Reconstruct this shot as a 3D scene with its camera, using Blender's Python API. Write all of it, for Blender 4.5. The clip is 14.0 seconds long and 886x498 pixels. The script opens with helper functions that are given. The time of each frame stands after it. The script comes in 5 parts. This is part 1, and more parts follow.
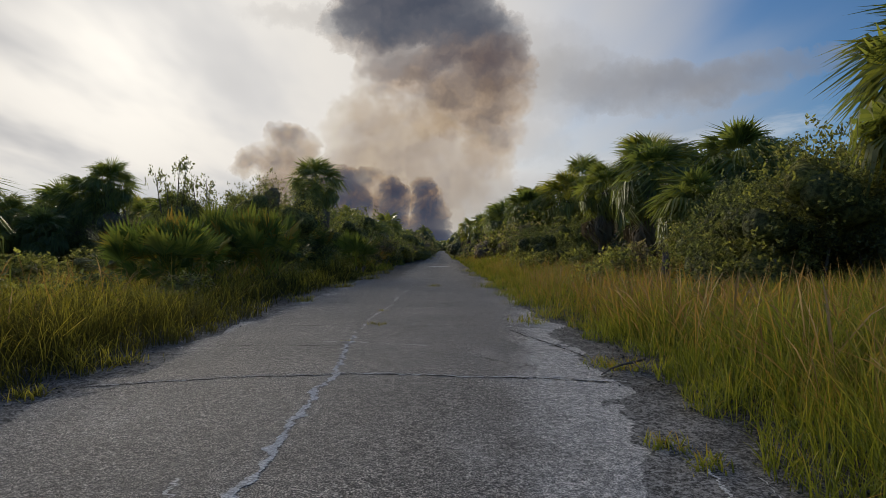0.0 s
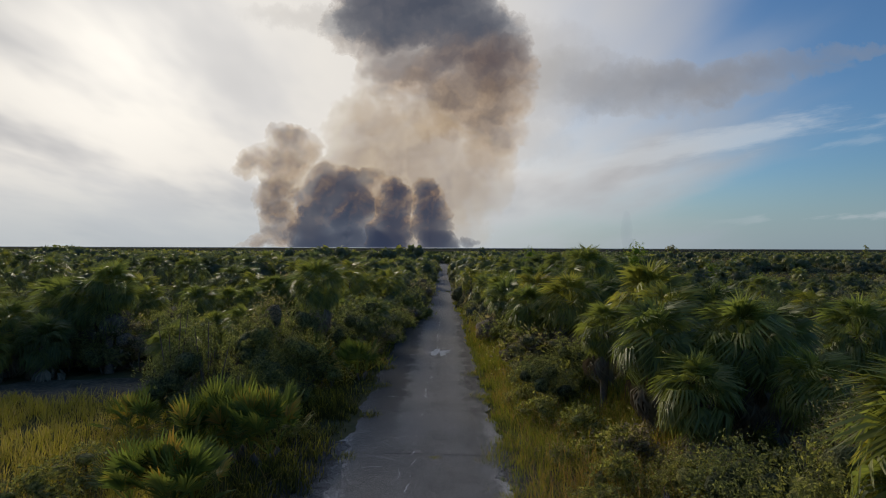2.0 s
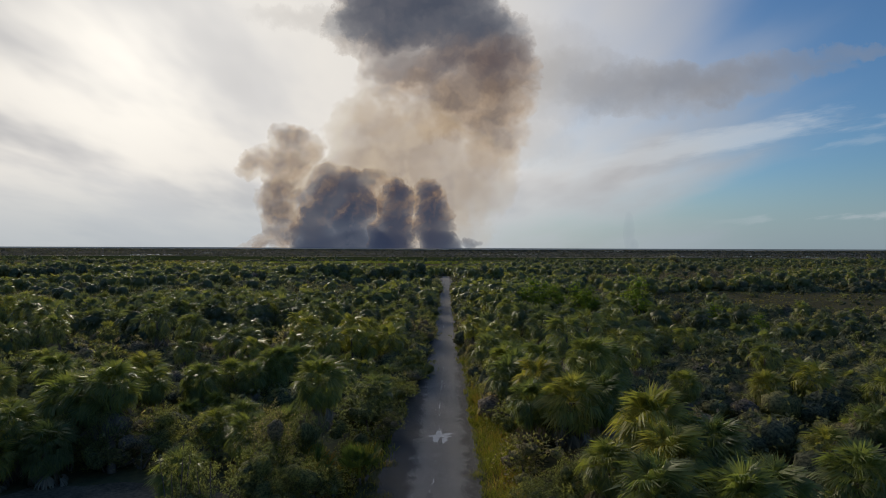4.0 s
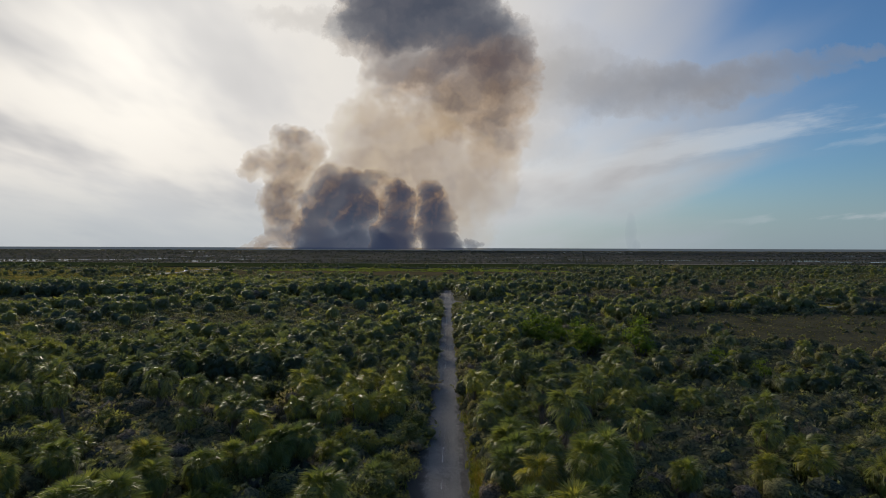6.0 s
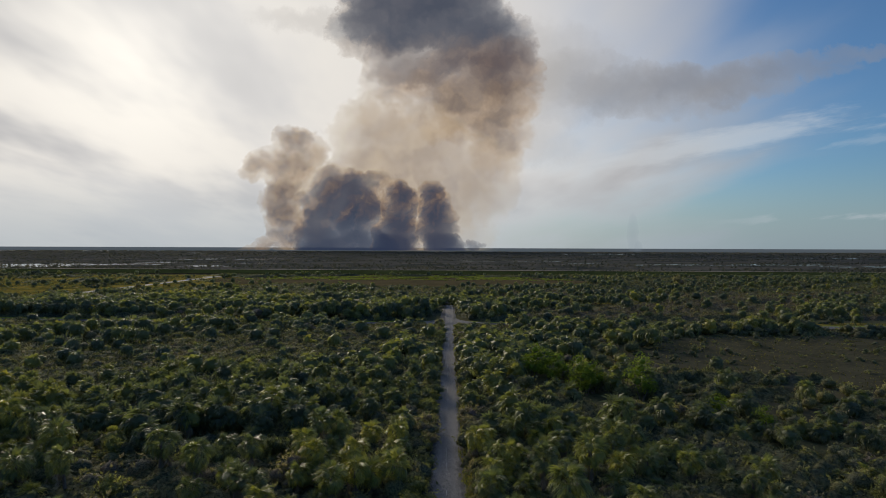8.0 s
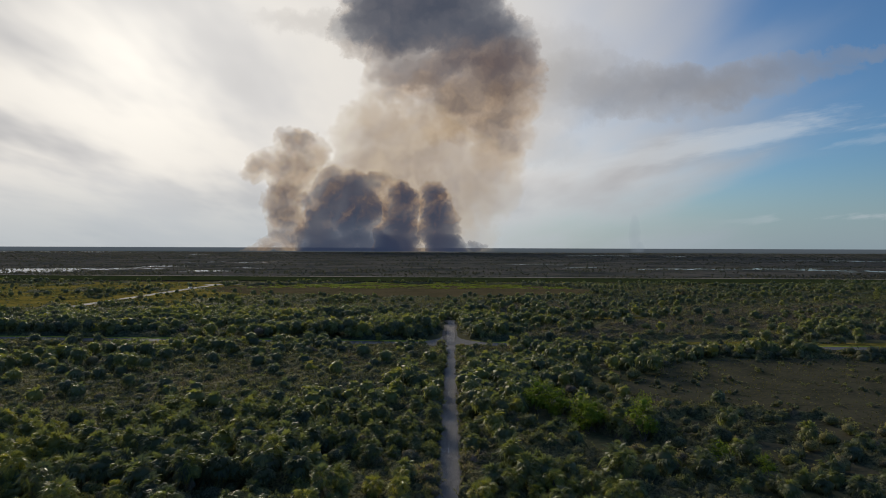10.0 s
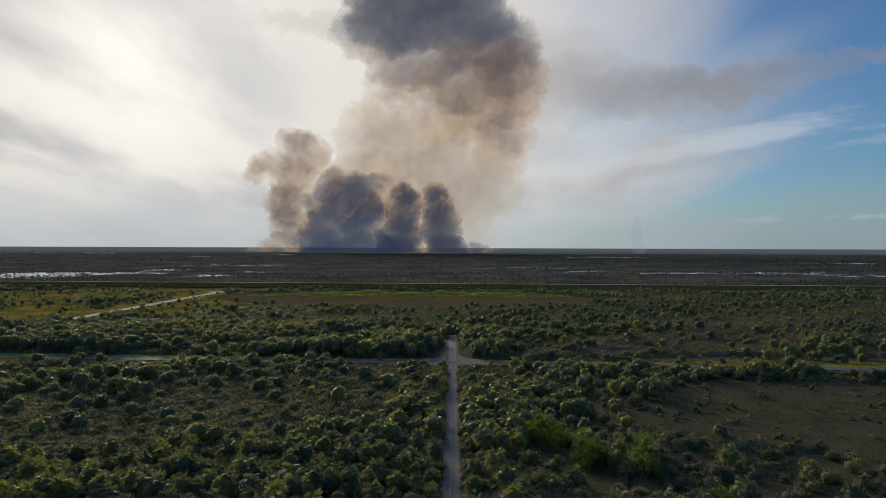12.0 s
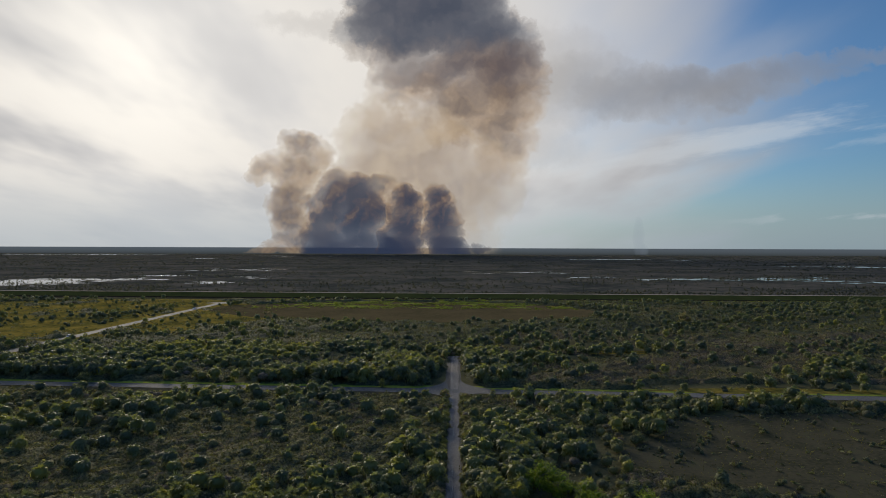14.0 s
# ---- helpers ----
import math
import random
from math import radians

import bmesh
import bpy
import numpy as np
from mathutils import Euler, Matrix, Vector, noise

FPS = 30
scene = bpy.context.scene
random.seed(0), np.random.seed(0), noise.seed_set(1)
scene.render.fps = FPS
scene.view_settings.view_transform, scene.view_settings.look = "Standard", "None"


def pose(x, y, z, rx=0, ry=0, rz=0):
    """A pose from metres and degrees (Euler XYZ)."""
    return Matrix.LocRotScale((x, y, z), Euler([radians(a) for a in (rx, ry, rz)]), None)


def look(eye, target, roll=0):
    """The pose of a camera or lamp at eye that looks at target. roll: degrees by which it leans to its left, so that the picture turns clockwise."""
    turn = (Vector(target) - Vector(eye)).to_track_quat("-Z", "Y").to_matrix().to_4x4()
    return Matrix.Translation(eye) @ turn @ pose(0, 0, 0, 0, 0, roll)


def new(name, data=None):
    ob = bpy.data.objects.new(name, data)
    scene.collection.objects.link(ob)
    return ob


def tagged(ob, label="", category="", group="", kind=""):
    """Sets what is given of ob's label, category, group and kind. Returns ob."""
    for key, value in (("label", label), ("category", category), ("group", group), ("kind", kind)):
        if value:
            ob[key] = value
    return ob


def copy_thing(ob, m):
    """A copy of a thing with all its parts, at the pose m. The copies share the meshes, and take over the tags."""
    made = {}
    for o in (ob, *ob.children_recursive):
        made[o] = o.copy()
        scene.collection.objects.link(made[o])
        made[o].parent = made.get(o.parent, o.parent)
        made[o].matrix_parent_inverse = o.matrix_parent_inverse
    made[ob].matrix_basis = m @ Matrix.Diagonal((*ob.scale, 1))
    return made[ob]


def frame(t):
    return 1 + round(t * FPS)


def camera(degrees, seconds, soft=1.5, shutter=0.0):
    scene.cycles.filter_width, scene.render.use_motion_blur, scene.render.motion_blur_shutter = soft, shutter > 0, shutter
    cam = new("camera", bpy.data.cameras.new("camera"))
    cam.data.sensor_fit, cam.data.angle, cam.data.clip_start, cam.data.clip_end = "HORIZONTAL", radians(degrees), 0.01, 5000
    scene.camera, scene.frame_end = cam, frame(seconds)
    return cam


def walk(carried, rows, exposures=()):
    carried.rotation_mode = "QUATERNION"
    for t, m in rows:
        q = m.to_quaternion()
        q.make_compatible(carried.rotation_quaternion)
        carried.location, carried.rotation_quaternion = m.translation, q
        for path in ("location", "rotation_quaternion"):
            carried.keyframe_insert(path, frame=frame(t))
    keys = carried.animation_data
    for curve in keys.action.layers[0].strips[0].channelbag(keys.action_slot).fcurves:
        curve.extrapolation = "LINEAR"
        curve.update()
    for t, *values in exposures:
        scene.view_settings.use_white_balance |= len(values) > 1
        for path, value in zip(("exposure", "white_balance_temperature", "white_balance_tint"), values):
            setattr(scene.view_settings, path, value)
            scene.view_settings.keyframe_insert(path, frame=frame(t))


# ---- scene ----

# ---------------------------------------------------------------- camera
cam = camera(71.5, 14.0, 0.6)
# seconds, height of the eye, turn to the left in degrees
RISE = [
    (0.0, 1.53, 0.0), (0.5, 3.2, 0.04), (1.0, 4.9, 0.08), (1.5, 6.45, 0.12), (2.0, 8.08, 0.17), (2.5, 9.68, 0.22),
    (3.0, 11.3, 0.27), (5.5, 19.8, 0.5), (6.0, 21.8, 0.54), (6.5, 23.7, 0.58), (7.0, 25.5, 0.62), (7.5, 27.6, 0.66),
    (8.0, 29.4, 0.7), (10.5, 39.0, 0.9), (11.0, 40.8, 0.94), (11.5, 42.6, 0.98), (12.0, 44.5, 1.02), (12.5, 47.2, 1.07),
    (13.0, 50.0, 1.12), (13.5, 52.7, 1.16), (14.0, 55.4, 1.2),
]
PITCH, ROLL = -0.1, 0.2


def aim(h, turn):
    a, p = radians(turn), radians(PITCH)
    return look((0, 0, h), (-math.sin(a) * 100, math.cos(a) * 100, h + 100 * math.tan(p)), ROLL)


walk(cam, [(t, aim(h, turn)) for t, h, turn in RISE])

# ---------------------------------------------------------------- node helpers


def put(tree, socket, value):
    if isinstance(value, bpy.types.NodeSocket):
        tree.links.new(value, socket)
    elif isinstance(value, tuple) and len(value) == 3 and socket.type == "RGBA":
        socket.default_value = (*value, 1)
    else:
        socket.default_value = value


def math_of(tree, op, a, b=0.0, c=0.0, clamp=False):
    n = tree.nodes.new("ShaderNodeMath")
    n.operation, n.use_clamp = op, clamp
    put(tree, n.inputs[0], a), put(tree, n.inputs[1], b), put(tree, n.inputs[2], c)
    return n.outputs[0]


def vec_of(tree, op, a, b=(0, 0, 0)):
    n = tree.nodes.new("ShaderNodeVectorMath")
    n.operation = op
    put(tree, n.inputs[0], a), put(tree, n.inputs[1], b)
    return n.outputs["Value"] if op in ("DOT_PRODUCT", "LENGTH") else n.outputs[0]


def mix_of(tree, fac, a, b, blend="MIX"):
    n = tree.nodes.new("ShaderNodeMix")
    n.data_type, n.blend_type = "RGBA", blend
    put(tree, n.inputs[0], fac), put(tree, n.inputs[6], a), put(tree, n.inputs[7], b)
    return n.outputs[2]


def noise_of(tree, vec, scale, detail=3.0, rough=0.55, color=False):
    n = tree.nodes.new("ShaderNodeTexNoise")
    put(tree, n.inputs["Vector"], vec)
    n.inputs["Scale"].default_value, n.inputs["Detail"].default_value = scale, detail
    n.inputs["Roughness"].default_value = rough
    return n.outputs["Color"] if color else n.outputs["Fac"]


def voronoi_of(tree, vec, scale, feature="F1"):
    n = tree.nodes.new("ShaderNodeTexVoronoi")
    n.feature = feature
    put(tree, n.inputs["Vector"], vec)
    n.inputs["Scale"].default_value = scale
    return n.outputs["Distance"]


def step_of(tree, x, lo, hi, a=0.0, b=1.0):
    n = tree.nodes.new("ShaderNodeMapRange")
    n.interpolation_type = "SMOOTHSTEP"
    for i, v in enumerate((x, lo, hi, a, b)):
        put(tree, n.inputs[i], v)
    return n.outputs[0]


def ramp_of(tree, fac, stops):
    n = tree.nodes.new("ShaderNodeValToRGB")
    put(tree, n.inputs[0], fac)
    e = n.color_ramp.elements
    while len(e) < len(stops):
        e.new(0.5)
    for k, (p, c) in zip(e, stops):
        k.position, k.color = p, (*c, 1)
    return n.outputs[0]


def xyz_of(tree, vec):
    n = tree.nodes.new("ShaderNodeSeparateXYZ")
    put(tree, n.inputs[0], vec)
    return n.outputs


def vec3_of(tree, x, y, z):
    n = tree.nodes.new("ShaderNodeCombineXYZ")
    put(tree, n.inputs[0], x), put(tree, n.inputs[1], y), put(tree, n.inputs[2], z)
    return n.outputs[0]


# ---------------------------------------------------------------- sky and sun
SUN_AZ, SUN_EL = radians(-27.4), radians(16.5)
SUN_DIR = Vector((math.sin(SUN_AZ) * math.cos(SUN_EL), math.cos(SUN_AZ) * math.cos(SUN_EL), math.sin(SUN_EL)))

world = bpy.data.worlds.new("overcast_sky")
scene.world = world
world.use_nodes = True
wt = world.node_tree
wt.nodes.clear()
sky = wt.nodes.new("ShaderNodeTexSky")
sky.sky_type, sky.sun_disc, sky.sun_elevation, sky.sun_rotation = "NISHITA", False, SUN_EL, SUN_AZ
sky.air_density, sky.dust_density, sky.ozone_density = 1.0, 1.0, 2.0
way = wt.nodes.new("ShaderNodeTexCoord").outputs["Generated"]
wx, wy, wz = xyz_of(wt, way)
near_sun = vec_of(wt, "DOT_PRODUCT", way, tuple(SUN_DIR))
blue = mix_of(wt, step_of(wt, near_sun, 0.8, 0.97, 0.0, 0.9), mix_of(wt, 1.0, sky.outputs[0], (0.048, 0.07, 0.094), "MULTIPLY"), (0.5, 0.58, 0.66))
# thin high cloud, drawn out into streaks on a flat layer overhead
up = math_of(wt, "ADD", math_of(wt, "MAXIMUM", wz, 0.0), 0.16)
plane = vec3_of(wt, math_of(wt, "DIVIDE", wx, up), math_of(wt, "DIVIDE", wy, up), 0.0)
drift_x, drift_y, drift_z = xyz_of(wt, plane)
# the streaks run away from the viewer and meet towards the horizon
streak = vec3_of(wt, math_of(wt, "ADD", math_of(wt, "MULTIPLY", drift_x, 0.85), math_of(wt, "MULTIPLY", drift_y, 0.1)), math_of(wt, "ADD", math_of(wt, "MULTIPLY", drift_y, 0.34), math_of(wt, "MULTIPLY", drift_x, -0.12)), 0.0)
n_big = noise_of(wt, streak, 0.75, 4.0, 0.5)
n_fine = noise_of(wt, vec_of(wt, "ADD", streak, (7.3, 2.1, 0.0)), 1.7, 4.0, 0.52)
veil = math_of(wt, "ADD", math_of(wt, "MULTIPLY", n_big, 0.9), math_of(wt, "MULTIPLY", n_fine, 0.45))
veil = math_of(wt, "ADD", veil, math_of(wt, "MULTIPLY", math_of(wt, "SUBTRACT", near_sun, 0.725), 1.35))
cover = step_of(wt, veil, 0.4, 0.84)
glow = math_of(wt, "POWER", math_of(wt, "MAXIMUM", near_sun, 0.0), 70.0)
glow_wide = math_of(wt, "POWER", math_of(wt, "MAXIMUM", near_sun, 0.0), 7.0)
thick = math_of(wt, "MULTIPLY", step_of(wt, n_fine, 0.35, 0.7), step_of(wt, n_big, 0.35, 0.7))
cloud = mix_of(wt, thick, (0.69, 0.68, 0.67), (0.43, 0.43, 0.44))
cloud = mix_of(wt, math_of(wt, "MULTIPLY", math_of(wt, "MULTIPLY", glow_wide, 0.6), step_of(wt, n_fine, 0.62, 0.38)), cloud, (0.92, 0.87, 0.78))
cloud = mix_of(wt, math_of(wt, "MULTIPLY", glow, step_of(wt, n_fine, 0.7, 0.35, 0.4, 1.0)), cloud, (0.26, 0.25, 0.22), "ADD")
cloud = mix_of(wt, 1.0, cloud, mix_of(wt, step_of(wt, near_sun, 0.45, 0.9), (0.58, 0.61, 0.67), (1.0, 0.99, 0.985)), "MULTIPLY")
dome = mix_of(wt, cover, blue, cloud)
dome = mix_of(wt, 1.0, dome, mix_of(wt, step_of(wt, wz, 0.4, 0.95), (1.0, 1.0, 1.0), (1.95, 1.95, 1.95)), "MULTIPLY")
# long bright cirrus streaks in the blue
ahead_y = math_of(wt, "MAXIMUM", wy, 0.05)
su, sv = math_of(wt, "DIVIDE", wx, ahead_y), math_of(wt, "DIVIDE", wz, ahead_y)
fray = noise_of(wt, vec3_of(wt, math_of(wt, "MULTIPLY", su, 3.0), math_of(wt, "MULTIPLY", math_of(wt, "SUBTRACT", sv, math_of(wt, "MULTIPLY", su, 0.17)), 16.0), 3.0), 1.6, 5.0, 0.6)
for s_at, s_tilt, s_wide, s_from, s_to, s_gain in ((0.098, 0.17, 0.03, 0.02, 0.45, 0.42), (0.026, 0.04, 0.014, 0.38, 0.6, 0.5), (0.062, 0.17, 0.016, 0.3, 0.6, 0.14)):
    gone = math_of(wt, "ABSOLUTE", math_of(wt, "SUBTRACT", sv, math_of(wt, "ADD", math_of(wt, "MULTIPLY", su, s_tilt), s_at)))
    gone = math_of(wt, "ADD", gone, math_of(wt, "MULTIPLY", math_of(wt, "SUBTRACT", 0.55, fray), 0.11))
    mask = math_of(wt, "MULTIPLY", step_of(wt, gone, s_wide, 0.0), step_of(wt, su, s_from, s_to, 0.0, s_gain))
    dome = mix_of(wt, math_of(wt, "MULTIPLY", mask, step_of(wt, wy, 0.1, 0.3)), dome, (0.66, 0.68, 0.69))
low = step_of(wt, wz, 0.0, 0.13, 0.75, 0.0)
dome = mix_of(wt, low, dome, mix_of(wt, step_of(wt, near_sun, 0.5, 0.92), (0.28, 0.36, 0.42), (0.42, 0.47, 0.51)))
# far land past the ground sheet, haze towards the horizon in its colour
land = mix_of(wt, step_of(wt, wz, -0.014, -0.001), (0.03, 0.034, 0.032), (0.075, 0.092, 0.11))
dome = mix_of(wt, step_of(wt, wz, -0.0006, 0.0004), land, dome)
back = wt.nodes.new("ShaderNodeBackground")
put(wt, back.inputs["Color"], dome)
back.inputs["Strength"].default_value = 1.0
w_out = wt.nodes.new("ShaderNodeOutputWorld")
wt.links.new(back.outputs[0], w_out.inputs[0])

sun = new("sun", bpy.data.lights.new("sun", "SUN"))
sun.data.energy, sun.data.angle, sun.data.color = 2.3, radians(21), (1.0, 0.87, 0.66)
sun.matrix_world = look(tuple(SUN_DIR * 200), (0, 0, 0))

# ---------------------------------------------------------------- materials


def material(name):
    m = bpy.data.materials.new(name)
    m.use_nodes = True
    t = m.node_tree
    t.nodes.clear()
    out = t.nodes.new("ShaderNodeOutputMaterial")
    return m, t, out


def principled(t, color, rough, bump=None, strength=0.4, dist=0.02, spec=0.5, metal=0.0):
    b = t.nodes.new("ShaderNodeBsdfPrincipled")
    put(t, b.inputs["Base Color"], color), put(t, b.inputs["Roughness"], rough)
    b.inputs["Specular IOR Level"].default_value, b.inputs["Metallic"].default_value = spec, metal
    if bump is not None:
        n = t.nodes.new("ShaderNodeBump")
        n.inputs["Strength"].default_value, n.inputs["Distance"].default_value = strength, dist
        put(t, n.inputs["Height"], bump)
        t.links.new(n.outputs[0], b.inputs["Normal"])
    return b.outputs[0]


def place(t):
    return t.nodes.new("ShaderNodeNewGeometry").outputs["Position"]


def foliage(name, stops, rough=0.45, through_light=0.35, spec=0.4, per="object", glow_color=None, grain=0.0):
    """Leaves: a colour for each plant, a change for each leaf, and light that comes through."""
    m, t, out = material(name)
    leaf = t.nodes.new("ShaderNodeNewGeometry").outputs["Random Per Island"]
    if per == "object":
        plant = t.nodes.new("ShaderNodeObjectInfo").outputs["Random"]
    else:
        a = t.nodes.new("ShaderNodeAttribute")
        a.attribute_name = "tint"
        plant = a.outputs["Fac"]
    f = math_of(t, "ADD", math_of(t, "MULTIPLY", plant, 0.72), math_of(t, "MULTIPLY", leaf, 0.28))
    c = ramp_of(t, f, stops)
    p = place(t)
    c = mix_of(t, math_of(t, "MULTIPLY", noise_of(t, p, 0.7, 3), 0.35), c, (0.1, 0.088, 0.035))
    # old and young leaves differ, also within one plant
    age = math_of(t, "FRACT", math_of(t, "MULTIPLY", leaf, 13.7))
    c = mix_of(t, 1.0, c, mix_of(t, age, (0.74, 0.75, 0.75), (1.28, 1.26, 1.2)) if per == "object" else mix_of(t, age, (0.84, 0.85, 0.85), (1.18, 1.16, 1.12)), "MULTIPLY")
    if grain:
        leafy = noise_of(t, p, grain, 3.0, 0.7)
        c = mix_of(t, 1.0, c, mix_of(t, step_of(t, leafy, 0.36, 0.64), (0.48, 0.5, 0.48), (1.4, 1.36, 1.24)), "MULTIPLY")
        body = principled(t, c, rough, leafy, 1.0, 0.25, spec)
    else:
        body = principled(t, c, rough, spec=spec)
    tr = t.nodes.new("ShaderNodeBsdfTranslucent")
    put(t, tr.inputs[0], mix_of(t, 1.0, c, glow_color or (1.5, 1.6, 0.8), "MULTIPLY"))
    mx = t.nodes.new("ShaderNodeMixShader")
    mx.inputs[0].default_value = through_light
    t.links.new(body, mx.inputs[1]), t.links.new(tr.outputs[0], mx.inputs[2])
    t.links.new(mx.outputs[0], out.inputs[0])
    return m


def plain(name, stops, scale, rough=0.9, bump_scale=None, strength=0.4, dist=0.02, detail=4.0, spec=0.0, fine=0.0):
    m, t, out = material(name)
    p = place(t)
    f = noise_of(t, p, scale, detail, 0.6)
    if fine:
        f = math_of(t, "ADD", math_of(t, "MULTIPLY", f, 0.6), math_of(t, "MULTIPLY", noise_of(t, p, fine, 3.0), 0.4))
    c = ramp_of(t, f, stops)
    b = noise_of(t, p, bump_scale, 3.0) if bump_scale else None
    t.links.new(principled(t, c, rough, b, strength, dist, spec), out.inputs[0])
    return m


PALM_STOPS = [(0.0, (0.085, 0.105, 0.0806)), (0.35, (0.135, 0.155, 0.0874)), (0.65, (0.215, 0.22, 0.0784)), (1.0, (0.34, 0.3, 0.0739))]
SHRUB_STOPS = [(0.0, (0.1156, 0.1304, 0.108)), (0.35, (0.175, 0.1802, 0.12)), (0.58, (0.2538, 0.2459, 0.1176)), (0.8, (0.2462, 0.2014, 0.174)), (1.0, (0.27, 0.2173, 0.216))]
palm_leaf = foliage("palm_leaf", [(0.0, (0.115, 0.145, 0.072)), (0.35, (0.175, 0.205, 0.075)), (0.7, (0.245, 0.25, 0.07)), (1.0, (0.35, 0.29, 0.078))], 0.45, 0.43, 0.26)
palmetto_leaf = foliage("palmetto_leaf", [(0.0, (0.075, 0.11, 0.04)), (0.5, (0.125, 0.16, 0.045)), (0.78, (0.2, 0.2, 0.05)), (0.9, (0.32, 0.2, 0.05)), (1.0, (0.4, 0.18, 0.04))], 0.55, 0.45, 0.2)
palm_leaf_wood = foliage("palm_leaf_thicket", PALM_STOPS, 0.52, 0.4, 0.2, "tint")
palm_leaf_dull = foliage("palm_leaf_dull", [(0.0, (0.095, 0.118, 0.075)), (0.35, (0.155, 0.178, 0.078)), (0.65, (0.24, 0.245, 0.07)), (1.0, (0.37, 0.33, 0.07))], 0.44, 0.37, 0.3)
far_leaf = foliage("far_wood_leaf", [(0.0, (0.065, 0.075, 0.068)), (0.6, (0.105, 0.11, 0.085)), (1.0, (0.145, 0.13, 0.1))], 0.8, 0.42, 0.1, "tint", (1.2, 1.2, 1.0))
reed_leaf = foliage("reed_leaf", [(0.0, (0.16, 0.2, 0.04)), (0.6, (0.25, 0.29, 0.05)), (1.0, (0.3, 0.26, 0.08))], 0.7, 0.4, 0.1, "tint")
shrub_leaf = foliage("shrub_leaf", [(0.0, (0.1416, 0.1619, 0.1126)), (0.4, (0.2183, 0.2314, 0.1229)), (0.65, (0.3422, 0.3306, 0.1254)), (0.82, (0.3068, 0.2531, 0.1984)), (1.0, (0.3658, 0.3021, 0.2816))], 0.7, 0.38, 0.08, grain=9.0)
shrub_leaf_wood = foliage("shrub_leaf_thicket", SHRUB_STOPS, 0.7, 0.36, 0.08, "tint", grain=4.5)
canopy_leaf = foliage("scrub_canopy_leaf", [(0.0, (0.068, 0.0804, 0.0661)), (0.35, (0.1, 0.1098, 0.0755)), (0.6, (0.155, 0.149, 0.0779)), (0.8, (0.15, 0.1245, 0.1062)), (1.0, (0.17, 0.1352, 0.1322))], 0.8, 0.3, 0.05, "tint", grain=1.6)
lime_leaf = foliage("lime_leaf", [(0.0, (0.17, 0.235, 0.035)), (1.0, (0.24, 0.31, 0.05))], 0.65, 0.38, 0.1, grain=9.0)
dead_leaf = foliage("dead_frond", [(0.0, (0.115, 0.097, 0.078)), (0.5, (0.2, 0.172, 0.14)), (1.0, (0.31, 0.27, 0.22))], 0.9, 0.12, 0.05, glow_color=(1.0, 0.9, 0.7))
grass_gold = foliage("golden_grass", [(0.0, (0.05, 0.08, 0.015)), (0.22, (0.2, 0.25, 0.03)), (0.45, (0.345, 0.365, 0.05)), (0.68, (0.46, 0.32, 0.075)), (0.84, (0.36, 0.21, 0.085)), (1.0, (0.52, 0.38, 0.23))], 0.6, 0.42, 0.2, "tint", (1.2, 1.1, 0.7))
# lowest stops near black: shade of the grass left of the road is in them
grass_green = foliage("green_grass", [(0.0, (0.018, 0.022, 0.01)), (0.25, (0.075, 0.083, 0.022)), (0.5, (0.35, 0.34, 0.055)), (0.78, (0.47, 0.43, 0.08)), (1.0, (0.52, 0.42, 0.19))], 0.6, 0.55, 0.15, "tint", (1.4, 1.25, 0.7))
bark = plain("bark", [(0.25, (0.09, 0.07, 0.055)), (0.5, (0.16, 0.13, 0.105)), (0.8, (0.25, 0.22, 0.19))], 9.0, 0.9, 30.0, 0.8, 0.03)
soil = plain("ground_litter", [(0.28, (0.045, 0.0493, 0.0285)), (0.43, (0.078, 0.0783, 0.0405)), (0.57, (0.12, 0.1073, 0.0555)), (0.72, (0.1275, 0.1377, 0.054))], 0.06, 1.0, 2.0, 0.8, 0.2, 8.0, 0.0, 0.9)
bare_soil = plain("bare_leaf_litter", [(0.3, (0.07, 0.058, 0.042)), (0.5, (0.14, 0.112, 0.078)), (0.7, (0.23, 0.18, 0.125))], 0.5, 1.0, 6.0, 0.8, 0.1, 6.0, 0.0, 4.0)
field_soil = plain("dry_field", [(0.32, (0.03, 0.033, 0.02)), (0.44, (0.056, 0.055, 0.033)), (0.54, (0.086, 0.076, 0.048)), (0.66, (0.078, 0.082, 0.042))], 0.09, 1.0, 2.5, 0.8, 0.2, 9.0, 0.0, 0.9)
scrub_soil = plain("yellow_scrub", [(0.34, (0.06, 0.06, 0.022)), (0.46, (0.15, 0.125, 0.03)), (0.56, (0.26, 0.19, 0.04)), (0.68, (0.34, 0.24, 0.055))], 0.035, 1.0, 2.0, 0.8, 0.2, 9.0, 0.0, 0.35)
marsh_soil = plain("marsh_reeds", [(0.28, (0.065, 0.055, 0.027)), (0.45, (0.1, 0.08, 0.04)), (0.56, (0.13, 0.098, 0.05)), (0.7, (0.11, 0.112, 0.04))], 0.02, 1.0, 1.0, 0.8, 0.3, 8.0, 0.0, 0.3)
wet_soil = plain("wetland_sedge", [(0.32, (0.03, 0.034, 0.03)), (0.45, (0.066, 0.067, 0.056)), (0.54, (0.11, 0.1, 0.08)), (0.68, (0.145, 0.125, 0.1))], 0.008, 1.0, 1.0, 0.5, 0.3, 9.0, 0.0, 0.06)
reed_soil = plain("bright_reeds", [(0.2, (0.15, 0.18, 0.035)), (0.6, (0.27, 0.3, 0.05)), (0.9, (0.16, 0.14, 0.04))], 0.08, 1.0, 1.0, 0.8, 0.3, 5.0, 0.0)
